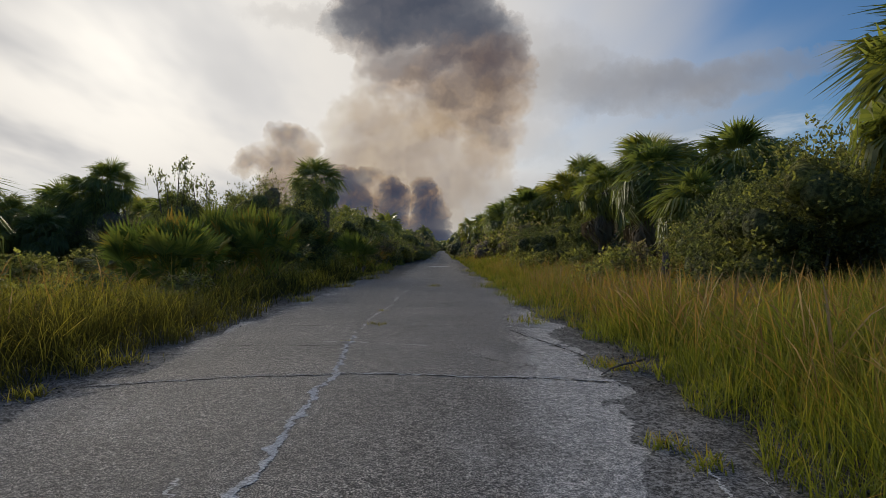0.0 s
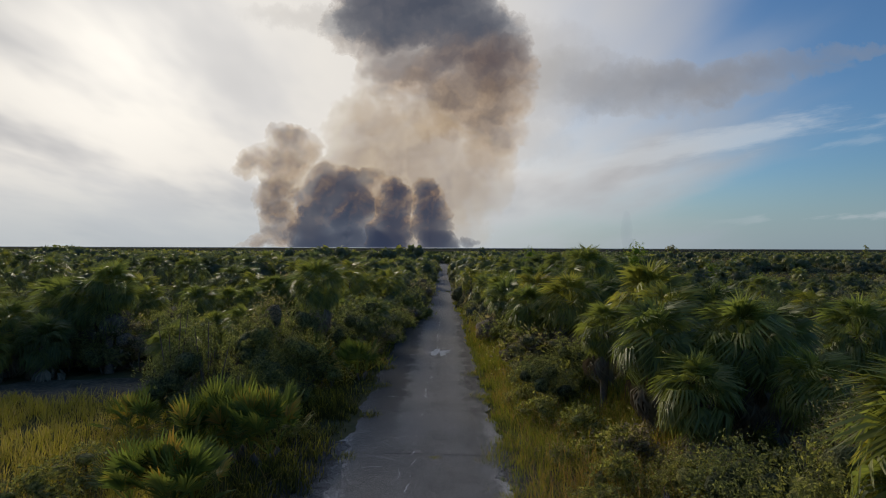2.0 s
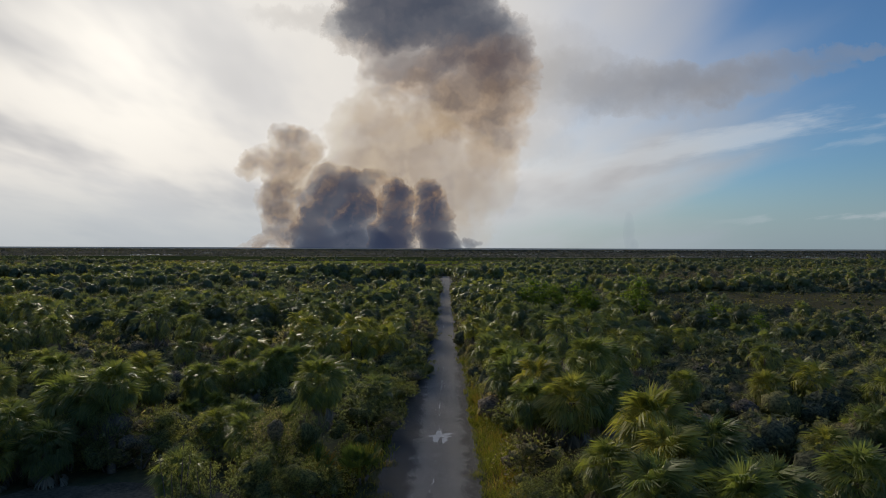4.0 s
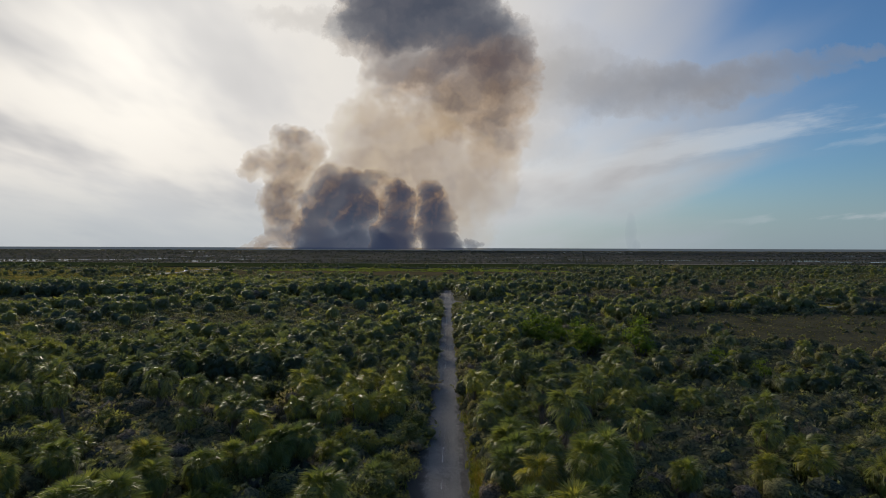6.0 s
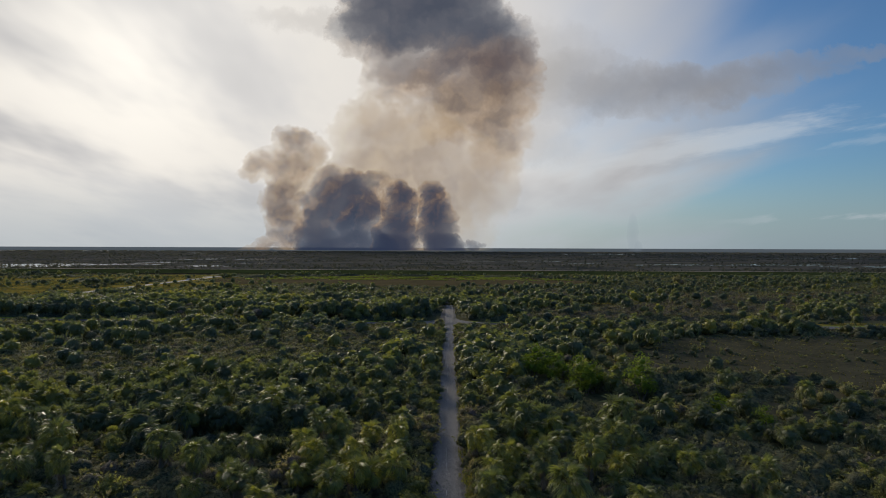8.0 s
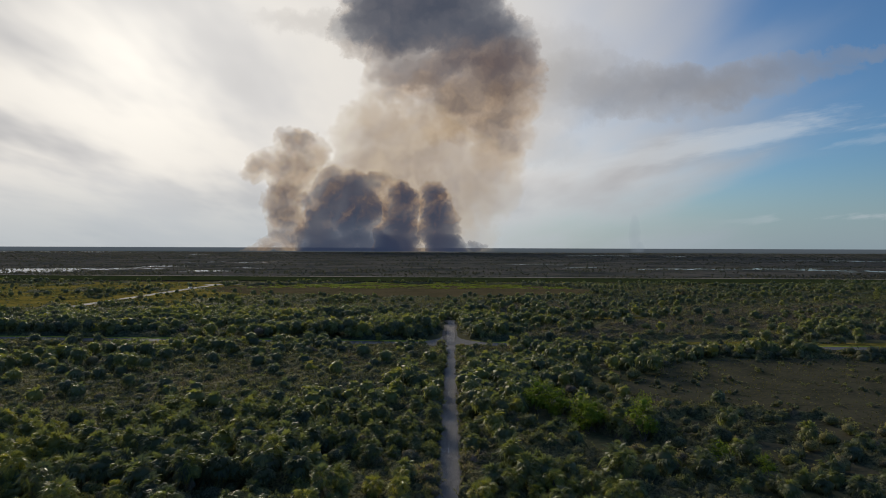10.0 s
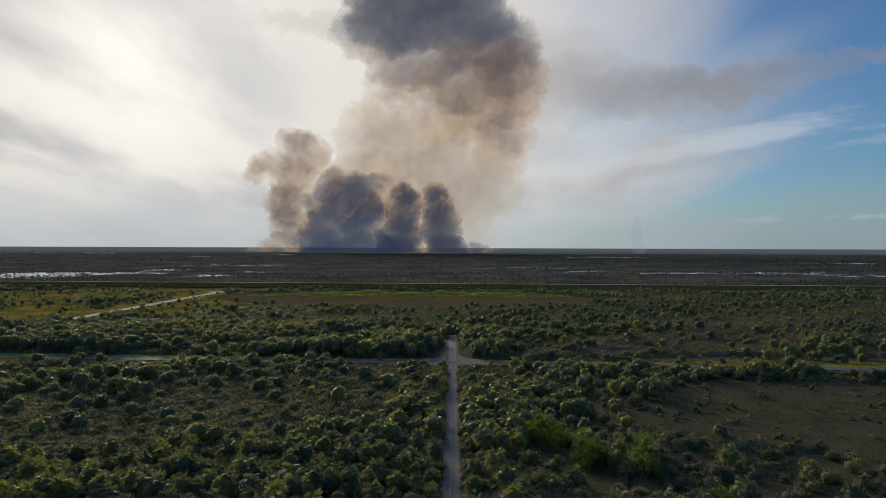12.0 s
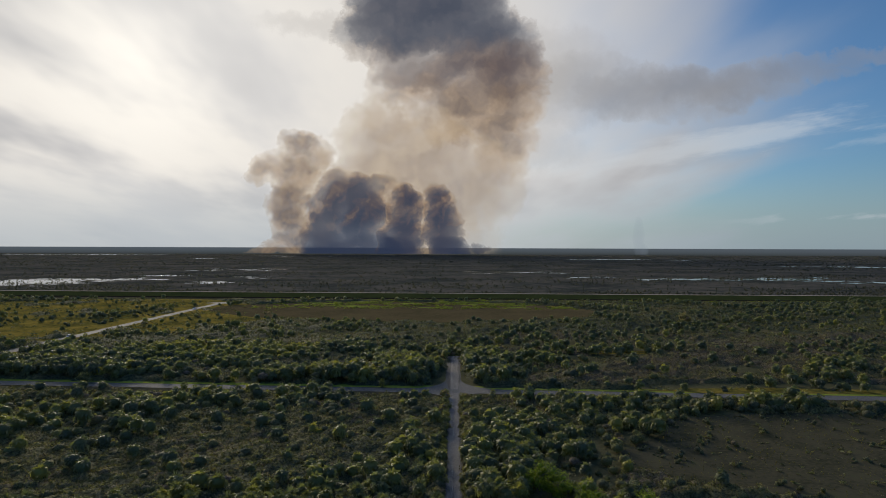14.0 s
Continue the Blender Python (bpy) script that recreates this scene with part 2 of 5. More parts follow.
bank_grass = plain("bank_grass", [(0.2, (0.03, 0.04, 0.016)), (0.5, (0.05, 0.06, 0.02)), (0.9, (0.075, 0.08, 0.03))], 0.05, 1.0, 1.0, 0.6, 0.2, 5.0, 0.0)
# the canal bed's shade is put into this dark colour
canal_bed = plain("shaded_canal_bed", [(0.3, (0.014, 0.014, 0.012)), (0.7, (0.03, 0.028, 0.02))], 0.05, 1.0)
dry_reed = plain("dry_reed", [(0.3, (0.1, 0.085, 0.06)), (0.7, (0.17, 0.15, 0.11))], 0.05, 1.0)
pale_strip = plain("pale_strip", [(0.2, (0.3, 0.29, 0.26)), (0.8, (0.46, 0.33, 0.22))], 0.3, 0.95)
sand = plain("pale_sand", [(0.36, (0.22, 0.215, 0.21)), (0.5, (0.46, 0.455, 0.44)), (0.62, (0.66, 0.65, 0.63))], 60.0, 0.95, 90.0, 0.6, 0.01)
crack_dirt = plain("crack_dirt", [(0.2, (0.03, 0.028, 0.024)), (0.8, (0.07, 0.065, 0.055))], 8.0, 1.0)


def verge_material():
    """Gravelly soil, paler with washed-out sand towards the asphalt."""
    m, t, out = material("verge_gravel")
    p = place(t)
    x, y, z = xyz_of(t, p)
    stones = noise_of(t, p, 45.0, 3.0, 0.75)
    clods = noise_of(t, p, 2.2, 6.0, 0.65)
    stones = math_of(t, "ADD", math_of(t, "MULTIPLY", stones, 0.55), math_of(t, "MULTIPLY", noise_of(t, p, 16.0, 4.0, 0.75), 0.45))
    c = ramp_of(t, stones, [(0.4, (0.016, 0.015, 0.013)), (0.5, (0.038, 0.035, 0.03)), (0.6, (0.17, 0.16, 0.145))])
    side = math_of(t, "ABSOLUTE", math_of(t, "ADD", x, 0.9))
    pale = math_of(t, "ADD", side, math_of(t, "MULTIPLY", math_of(t, "SUBTRACT", clods, 0.5), 3.0))
    c = mix_of(t, step_of(t, pale, 3.9, 2.5, 0.0, 0.4), c, mix_of(t, step_of(t, stones, 0.42, 0.58), (0.07, 0.068, 0.064), (0.55, 0.54, 0.52)))
    t.links.new(principled(t, c, 0.95, stones, 1.0, 0.03, 0.2), out.inputs[0])
    return m


verge_soil = verge_material()



def asphalt_material(name, old):
    """Grey asphalt with exposed stone; the old road is bleached to sand along its edges and seams."""
    m, t, out = material(name)
    p = place(t)
    grit = noise_of(t, p, 70.0, 2.0, 0.9)
    stone = voronoi_of(t, p, 75.0)
    speck = noise_of(t, p, 130.0, 2.0, 0.7)
    large = noise_of(t, p, 0.3, 6.0, 0.62)
    c = ramp_of(t, grit, [(0.37, (0.022, 0.0205, 0.019)), (0.5, (0.091, 0.085, 0.079)), (0.6, (0.445, 0.42, 0.39))] if old else [(0.38, (0.06, 0.059, 0.058)), (0.6, (0.13, 0.128, 0.125))])
    c = mix_of(t, step_of(t, stone, 0.3, 0.12, 0.0, 0.35), c, mix_of(t, step_of(t, speck, 0.4, 0.6), (0.052, 0.05, 0.049), (0.58, 0.565, 0.55)))
    c = mix_of(t, step_of(t, large, 0.38, 0.64, 0.0, 0.55), c, mix_of(t, step_of(t, grit, 0.35, 0.65), (0.027, 0.026, 0.025), (0.185, 0.18, 0.172)))
    x, y, z = xyz_of(t, p)
    if old:
        worn = noise_of(t, vec_of(t, "MULTIPLY", p, (1.0, 0.4, 1.0)), 0.8, 8.0, 0.68)
        side = math_of(t, "ABSOLUTE", math_of(t, "ADD", x, step_of(t, y, 12.0, 4.0, 1.05, 1.5)))
        pale = math_of(t, "ADD", math_of(t, "MULTIPLY", math_of(t, "POWER", side, 4.0), 0.0042), worn)
        pale = math_of(t, "ADD", pale, math_of(t, "MULTIPLY", math_of(t, "SUBTRACT", speck, 0.5), 0.35))
        pale = math_of(t, "ADD", pale, math_of(t, "MULTIPLY", step_of(t, x, -0.6, 1.6, 0.0, 0.2), step_of(t, y, 15.0, 5.0)))
        c = mix_of(t, step_of(t, math_of(t, "ADD", pale, step_of(t, y, 14.0, 4.0, 0.0, 0.06)), 0.63, 0.95, 0.0, 0.85), c, mix_of(t, step_of(t, grit, 0.35, 0.65), (0.135, 0.13, 0.124), (0.64, 0.62, 0.59)))
    if old:
        # wheel tracks are swept clean, the margins stay darker past the first stretch
        blotch = noise_of(t, p, 0.55, 7.0, 0.65)
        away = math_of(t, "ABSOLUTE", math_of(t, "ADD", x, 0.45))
        rim = math_of(t, "ADD", away, math_of(t, "MULTIPLY", math_of(t, "SUBTRACT", blotch, 0.5), 2.6))
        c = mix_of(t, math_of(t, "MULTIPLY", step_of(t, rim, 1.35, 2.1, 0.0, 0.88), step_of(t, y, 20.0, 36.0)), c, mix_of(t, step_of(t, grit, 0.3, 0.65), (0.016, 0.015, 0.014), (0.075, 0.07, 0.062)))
        wheel = math_of(t, "ABSOLUTE", math_of(t, "SUBTRACT", away, 0.95))
        c = mix_of(t, math_of(t, "MULTIPLY", step_of(t, wheel, 0.5, 0.15, 0.0, 0.3), step_of(t, y, 20.0, 34.0)), c, (0.2, 0.19, 0.178))
        coarse = noise_of(t, p, 19.0, 4.0, 0.85)
        c = mix_of(t, 1.0, c, mix_of(t, step_of(t, coarse, 0.36, 0.66), (0.5, 0.5, 0.5), (1.6, 1.57, 1.52)), "MULTIPLY")
    height = math_of(t, "ADD", grit, math_of(t, "MULTIPLY", stone, -0.8))
    t.links.new(principled(t, c, 0.85, height, 0.9, 0.008, 0.3), out.inputs[0])
    return m


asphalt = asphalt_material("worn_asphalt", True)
asphalt_far = asphalt_material("grey_asphalt", False)


def water_material():
    m, t, out = material("still_water")
    n = noise_of(t, place(t), 0.6, 3.0)
    t.links.new(principled(t, (0.02, 0.022, 0.02), 0.05, n, 0.05, 0.05, 0.5), out.inputs[0])
    return m


water = water_material()

# ---------------------------------------------------------------- mesh helpers
rng = np.random.default_rng(11)


def tri_mesh(name, V, T, mat, tint=None, smooth=False):
    """A mesh from arrays of corners (n, 3) and triangles (m, 3)."""
    V, T = np.asarray(V, np.float32), np.asarray(T, np.int32)
    me = bpy.data.meshes.new(name)
    me.vertices.add(len(V))
    me.vertices.foreach_set("co", V.ravel())
    me.loops.add(T.size)
    me.loops.foreach_set("vertex_index", T.ravel())
    me.polygons.add(len(T))
    me.polygons.foreach_set("loop_start", np.arange(len(T), dtype=np.int32) * 3)
    if tint is not None:
        me.attributes.new("tint", "FLOAT", "POINT").data.foreach_set("value", np.asarray(tint, np.float32))
    if smooth:
        me.polygons.foreach_set("use_smooth", np.ones(len(T), bool))
    me.update(calc_edges=True)
    me.materials.append(mat)
    return me


def join(parts):
    """Joins (V, T) pairs into one."""
    vs, ts, k = [], [], 0
    for v, t in parts:
        vs.append(v), ts.append(t + k)
        k += len(v)
    return np.concatenate(vs), np.concatenate(ts)


def part(name, mesh, parent, label=""):
    ob = new(name, mesh)
    ob.parent = parent
    return tagged(ob, label)


def empty(name, label, category, group="", kind=""):
    return tagged(new(name), label, category, group, kind)


def scatter(template, P, S, R, tints):
    """Copies of a template (V, T) at places P, with sizes S and turns R, as one array."""
    v, t = template
    c, s = np.cos(R)[:, None], np.sin(R)[:, None]
    x = (v[None, :, 0] * c - v[None, :, 1] * s) * S[:, None, 0] + P[:, None, 0]
    y = (v[None, :, 0] * s + v[None, :, 1] * c) * S[:, None, 0] + P[:, None, 1]
    z = v[None, :, 2] * S[:, None, 1] + P[:, None, 2]
    V = np.stack([x, y, z], -1).reshape(-1, 3)
    T = (t[None] + (np.arange(len(P)) * len(v))[:, None, None]).reshape(-1, 3)
    return V, T, np.repeat(tints, len(v))


def tube(points, radii, sides=7):
    """A tapering tube along points."""
    pts, V, T = np.asarray(points, float), [], []
    for i, (p, r) in enumerate(zip(pts, radii)):
        d = pts[min(i + 1, len(pts) - 1)] - pts[max(i - 1, 0)]
        d = d / np.linalg.norm(d)
        a = np.cross(d, (0.3, 1, 0.1))
        a /= np.linalg.norm(a)
        b = np.cross(d, a)
        for k in range(sides):
            w = 2 * math.pi * k / sides
            V.append(p + r * (math.cos(w) * a + math.sin(w) * b))
    for i in range(len(pts) - 1):
        for k in range(sides):
            q = [i * sides + k, i * sides + (k + 1) % sides, (i + 1) * sides + (k + 1) % sides, (i + 1) * sides + k]
            T += [(q[0], q[1], q[2]), (q[0], q[2], q[3])]
    top = len(pts) * sides - sides
    T += [(top, top + k, top + k + 1) for k in range(1, sides - 1)]
    return np.array(V), np.array(T)


# ---------------------------------------------------------------- plants


def fan_leaf(r, stalk, blade, leaflets, spread, droop, fine, web=0.47):
    """A palm's fan leaf: a stalk along +x, and pleats that hang together half way and end in loose drooping tips."""
    V, T = [], []
    sag = -0.1 * stalk
    w = 0.024
    if fine:
        V += [(0, -w, 0), (0, w, 0), (stalk * 0.55, -w, 0.02), (stalk * 0.55, w, 0.02), (stalk, 0, sag)]
        T += [(0, 1, 3), (0, 3, 2), (2, 3, 4)]
    hub = np.array((stalk, 0, sag))
    for i in range(leaflets):
        u = (i + 0.5) / leaflets * 2 - 1
        a = u * spread / 2 + r.normal(0, 0.02)
        L = blade * (1.0 - 0.3 * abs(u) ** 1.5) * r.uniform(0.86, 1.1)
        d, n = np.array((math.cos(a), math.sin(a), 0)), np.array((-math.sin(a), math.cos(a), 0))
        inner = (web if fine else 0.5) * L * r.uniform(0.9, 1.1)
        half = inner * spread / leaflets * (0.4 if fine else 0.42)
        fold = 0.3 * abs(u) * L
        mid = hub + d * inner + np.array((0, 0, fold * 0.55 - droop * L * 0.1))
        pleat = np.array((0, 0, half * 0.5))
        tip = hub + d * L * (1 - 0.3 * droop) + n * r.normal(0, 0.05) * L + np.array((0, 0, fold * 0.45 - droop * L * r.uniform(0.5, 0.95)))
        k = len(V)
        V += [hub, mid - n * half - pleat, mid + n * half + pleat, tip]
        T += [(k, k + 1, k + 2), (k + 1, k + 3, k + 2)]
    return np.array(V, float), np.array(T)


def turned(vt, azimuth, rise, at=(0, 0, 0), scale=1.0):
    v, t = vt
    m = (Matrix.Rotation(azimuth, 3, "Z") @ Matrix.Rotation(-rise, 3, "Y"))
    return v @ np.array(m).T * scale + np.array(at), t


def lumpy_ball(radius, level, seed, at, squash):
    """A rounded lump with an uneven surface, as (V, T)."""
    bm = bmesh.new()
    bmesh.ops.create_icosphere(bm, subdivisions=level, radius=1.0)
    v = np.array([p.co for p in bm.verts])
    t = np.array([[p.index for p in f.verts] for f in bm.faces])
    bm.free()
    v = v * (1 + 0.14 * np.sin(v[:, :1] * 5 + seed) * np.sin(v[:, 1:2] * 4.3 + 2 * seed) + 0.1 * np.sin(v[:, 2:] * 6 + seed))
    return v * radius * np.array(squash) + np.array(at), t


def crown_fronds(seed, fronds, leaflets, blade, stalk, low, high, spread, droop, web=0.47):
    """The fan leaves of a crown, one by one."""
    r = np.random.default_rng(seed)
    out = []
    for i in range(fronds):
        u = (i + 0.5) / fronds
        rise = high + (low - high) * u ** 0.85 + r.normal(0, 0.2)
        leaf = fan_leaf(r, stalk * r.uniform(0.8, 1.15), blade * r.uniform(0.85, 1.12), leaflets, r.uniform(*spread), droop * (1 + 1.2 * u) + r.uniform(-0.15, 0.25) * min(1, droop * 2), True, web)
        leaf = (leaf[0] @ np.array(Matrix.Rotation(r.normal(0, 0.5), 3, 'X')).T, leaf[1])
        out.append(turned(leaf, i * 2.39996 + r.normal(0, 0.35), rise, (0, 0, 0.12 * (1 - u))))
    return out


def palm_crown(seed, fronds, leaflets, blade=0.95, stalk=0.9, low=-0.85, high=1.5, fine=True, heart=0.0, round_z=0.74, spread=(2.6, 3.8), droop=0.56):
    r = np.random.default_rng(seed)
    out = []
    for i in range(fronds):
        u = (i + 0.5) / fronds
        rise = high + (low - high) * u ** 0.85 + r.normal(0, 0.2)
        leaf = fan_leaf(r, stalk * r.uniform(0.8, 1.15), blade * r.uniform(0.85, 1.12), leaflets, r.uniform(*spread), droop * (1 + 1.2 * u) + r.uniform(-0.15, 0.25) * min(1, droop * 2), fine)
        leaf = (leaf[0] @ np.array(Matrix.Rotation(r.normal(0, 0.5), 3, 'X')).T, leaf[1])
        out.append(turned(leaf, i * 2.39996 + r.normal(0, 0.35), rise, (0, 0, 0.12 * (1 - u))))
    if heart:
        out.append(lumpy_ball((blade + stalk) * heart, 2 if fronds > 60 else 1, seed, (0, 0, 0.12 if fine else 0.2), (1, 1, round_z)))
    return join(out)


def dead_skirt(seed, fronds, leaflets):
    r = np.random.default_rng(seed)
    out = []
    for i in range(fronds):
        leaf = fan_leaf(r, r.uniform(0.6, 1.1), r.uniform(0.6, 1.0), leaflets, r.uniform(1.2, 2.0), 0.9, True)
        out.append(turned(leaf, r.uniform(0, 6.3), r.uniform(-1.5, -0.85), (0, 0, -0.1)))
    return join(out)


def leaf_cloud(seed, lobes, leaves, size, core=0.72):
    """A shrub's crown: lobes filled with small leaves on short twigs round a lumpy core."""
    r = np.random.default_rng(seed)
    out = []
    weights = np.array([l[3] ** 2 for l in lobes])
    for (x, y, z, rad), n in zip(lobes, (leaves * weights / weights.sum()).astype(int)):
        d = r.normal(size=(n, 3))
        d /= np.linalg.norm(d, axis=1)[:, None]
        d[:, 2] = np.where(d[:, 2] < -0.5, -d[:, 2], d[:, 2])
        bump = 1 + 0.22 * np.sin(d[:, 0] * 6 + seed) * np.sin(d[:, 1] * 5 + 2 * seed) + 0.16 * np.sin(d[:, 2] * 8 + x * 9)
        p = d * (rad * bump * r.uniform(0.62, 1.1, n) ** 0.8)[:, None] * (1, 1, 0.92) + (x, y, z)
        if leaves > 1500:
            p = np.repeat(p[::7], 7, 0)[:n] + r.normal(0, size * 1.1, (n, 3))
            d = np.repeat(d[::7], 7, 0)[:n]
        a = r.normal(size=(n, 3)) + d * 0.9
        a /= np.linalg.norm(a, axis=1)[:, None]
        b = np.cross(a, r.normal(size=(n, 3)))
        b /= np.linalg.norm(b, axis=1)[:, None]
        s = size * r.uniform(0.6, 1.35, n)[:, None]
        V = np.stack([p - a * s, p + b * s * 0.42, p + a * s, p - b * s * 0.42], 1).reshape(-1, 3)
        k = np.arange(n)[:, None] * 4
        T = np.concatenate([k + (0, 1, 2), k + (0, 2, 3)], 1).reshape(-1, 3)
        out.append((V, T))
        if core:
            bm = bmesh.new()
            bmesh.ops.create_icosphere(bm, subdivisions=2 if fine_core(leaves) else 1, radius=rad * core)
            cv = np.array([v.co for v in bm.verts])
            ct = np.array([[v.index for v in f.verts] for f in bm.faces])
            bm.free()
            cv = cv * (1 + 0.2 * np.sin(cv[:, :1] * 7 / rad + seed) * np.sin(cv[:, 1:2] * 6 / rad)) * (1, 1, 0.9) + (x, y, z)
            out.append((cv, ct))
    return join(out)


def fine_core(leaves):
    return leaves > 2500


def lobes_of(seed, radius, height, count):
    """Rounded lobes of a crown that stands from near the ground to its height, as (x, y, z, radius)."""
    r = np.random.default_rng(seed)
    out = []
    for i in range(count):
        a, q = i * 2.4 + r.uniform(0, 0.8), radius * r.uniform(0.25, 0.62)
        z = height * (0.2 + 0.52 * ((i * 0.618) % 1))
        out.append((math.cos(a) * q, math.sin(a) * q, z, radius * r.uniform(0.42, 0.6)))
    out.append((0, 0, height - radius * 0.5, radius * 0.5))
    return out


FULL = {}


def make_palm(seed, trunk_h, fronds=26, leaflets=17, skirt=9, label="", blade=1.1, stalk=0.84, mat=None, split=False):
    thing = empty("palm", label, "palm tree", "palms", )
    r = np.random.default_rng(seed)
    lean = r.normal(0, 0.06, 2) * trunk_h
    zs = np.linspace(0, 1, 9)
    pts = [(lean[0] * z * z, lean[1] * z * z, trunk_h * z) for z in zs]
    rad = [0.2 * (1 - 0.25 * z) * (1.12 if i % 2 else 0.95) + (0.08 if i == 0 else 0) for i, z in enumerate(zs)]
    part("trunk", tri_mesh("trunk", *tube(pts, rad, 8), bark), thing)
    v, t = palm_crown(seed, fronds, leaflets, blade, stalk)
    if split:
        for fv, ft in crown_fronds(seed, fronds, leaflets, blade, stalk, -0.85, 1.5, (2.6, 3.8), 0.56):
            part("frond", tri_mesh("frond", fv + (lean[0], lean[1], trunk_h), ft, mat or palm_leaf), thing)
    else:
        part("crown", tri_mesh("crown", v + (lean[0], lean[1], trunk_h), t, mat or palm_leaf), thing)
    FULL[thing.name] = trunk_h + float(np.quantile(v[:, 2], 0.998))
    if skirt:
        v, t = dead_skirt(seed + 5, skirt, 8)
        part("dead_fronds", tri_mesh("dead_fronds", v * 1.6 + (lean[0], lean[1], trunk_h - 0.1), t, dead_leaf), thing, "grey-brown hanging dead fronds")
    return thing


def make_palmetto(seed, fronds=24, leaflets=17):
    thing = empty("palmetto", "green fan-leaved palmetto clump with stiff upright fronds", "palmetto", "palmettos")
    r = np.random.default_rng(seed)
    stems = [(r.normal(0, 0.35), r.normal(0, 0.35), 0.35) for _ in range(3)]
    for x, y, z in stems:
        part("stem", tri_mesh("stem", *tube([(x * 0.4, y * 0.4, 0), (x, y, z)], (0.13, 0.1), 6), bark), thing)
    for k, (x, y, z) in enumerate(stems):
        for v, t in crown_fronds(seed * 7 + k, fronds // 3, leaflets, 0.85, 0.95, 0.55, 1.5, (2.6, 3.4), 0.1, 0.58):
            part("frond", tri_mesh("frond", v + (x, y, z), t, palmetto_leaf), thing)
    return thing


def make_shrub(seed, radius, height, leaves, size, mat, label, name="shrub", lobes=6, core=0.72):
    thing = empty(name, label, "shrub" if name == "shrub" else "tree", name + "s")
    r = np.random.default_rng(seed)
    blobs = lobes_of(seed, radius, height, lobes) if core else [(r.normal(0, 0.62), r.normal(0, 0.62), height * q, radius * (0.44 - 0.2 * q)) for q in np.linspace(0.3, 0.97, lobes)]
    for x, y, z, q in blobs[:3] if core else blobs:
        stem = tube([(x * 0.12, y * 0.12, 0), (x * 0.5, y * 0.5, z * 0.5), (x, y, z + q * 0.5)], (0.06, 0.04, 0.012), 5)
        part("stem", tri_mesh("stem", *stem, bark), thing)
    v, t = leaf_cloud(seed, blobs, leaves, size, core)
    part("crown", tri_mesh("crown", v, t, mat), thing)
    FULL[thing.name] = float(np.quantile(v[:, 2], 0.985 if core else 0.999))
    return thing

# ---------------------------------------------------------------- ground, roads, water


def grid_mesh(name, xs, ys, height, mat):
    """A sheet over the lines xs and ys; height(x, y) gives its relief."""
    X, Y = np.meshgrid(xs, ys)
    V = np.stack([X, Y, height(X, Y)], -1).reshape(-1, 3)
    n, i = len(xs), np.arange(len(xs) * (len(ys) - 1))
    i = i[i % n != n - 1]
    T = np.concatenate([np.stack([i, i + 1, i + n + 1], 1), np.stack([i, i + n + 1, i + n], 1)])
    return tri_mesh(name, V, T, mat)


def blob_outline(seed, n, rough=0.3):
    r = np.random.default_rng(seed)
    a = np.arange(n) * 2 * math.pi / n
    q = np.ones(n)
    for k in range(2, 12):
        q += rough * r.uniform(-1, 1) / k ** 0.8 * np.sin(k * a + r.uniform(0, 6.3))
    return a, np.maximum(q, 0.25)


def blob(seed, x, y, rx, ry, z, n=56, rough=0.3):
    a, q = blob_outline(seed, n, rough)
    V = np.stack([x + rx * q * np.cos(a), y + ry * q * np.sin(a), np.full(n, z)], 1)
    V = np.concatenate([V, [(x, y, z)]])
    i = np.arange(n)
    return V, np.stack([i, (i + 1) % n, np.full(n, n)], 1)


def patch(name, mesh, label, category="ground"):
    return tagged(new(name, mesh), label, category, kind="structure")


def lumps(X, Y):
    near = np.clip(1 - (np.hypot(X, Y) - 60) / 300, 0, 1)
    return -0.06 + 0.05 * near * np.sin(X * 0.9 + np.sin(Y * 0.4)) * np.sin(Y * 0.7) * (np.abs(X + 0.9) > 5)


reach = np.concatenate([[-6000, -2500, -900, -350], np.linspace(-120, 120, 121), [350, 900, 2500, 6000]])
ahead = np.concatenate([[-3000, -600, -100], np.linspace(-20, 160, 91), [300, 700, 1500, 3000, 4990]])
patch("ground", grid_mesh("ground", reach, ahead, lumps, soil), "dark green-brown scrubland ground with leaf litter")

# the old road: ragged edges, sandy where it wears
ROAD_L, ROAD_R = -4.1, 2.3


def cross_y(x):
    return 238.0 - 0.042 * x


def wander(y, k):
    return 0.16 * np.sin(y * 0.9 + k) + 0.1 * np.sin(y * 2.3 + 2 * k) + 0.07 * np.sin(y * 5.7 + 3 * k) + 0.06 * np.sin(y * 9.1 + k) * np.sin(y * 3.3)


road_ys = np.concatenate([np.arange(-80, -5, 1.0), np.arange(-5, 40, 0.25), np.arange(40, 316, 1.0)])
left = ROAD_L + wander(road_ys, 1.0)
right = ROAD_R + wander(road_ys, 2.6) - 0.85 * np.clip((8.2 - road_ys) / 4.6, 0, 1)
u = np.linspace(0, 1, 21)
V = np.stack([left[:, None] + (right - left)[:, None] * u, np.repeat(road_ys[:, None], 21, 1), -0.012 + 0.085 * np.sin(u * math.pi)[None] ** 0.6 + 0 * road_ys[:, None]], -1).reshape(-1, 3)
i = np.arange(21 * (len(road_ys) - 1))
i = i[i % 21 != 20]
T = np.concatenate([np.stack([i, i + 1, i + 22], 1), np.stack([i, i + 22, i + 21], 1)])
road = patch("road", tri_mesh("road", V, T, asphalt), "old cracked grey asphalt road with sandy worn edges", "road")


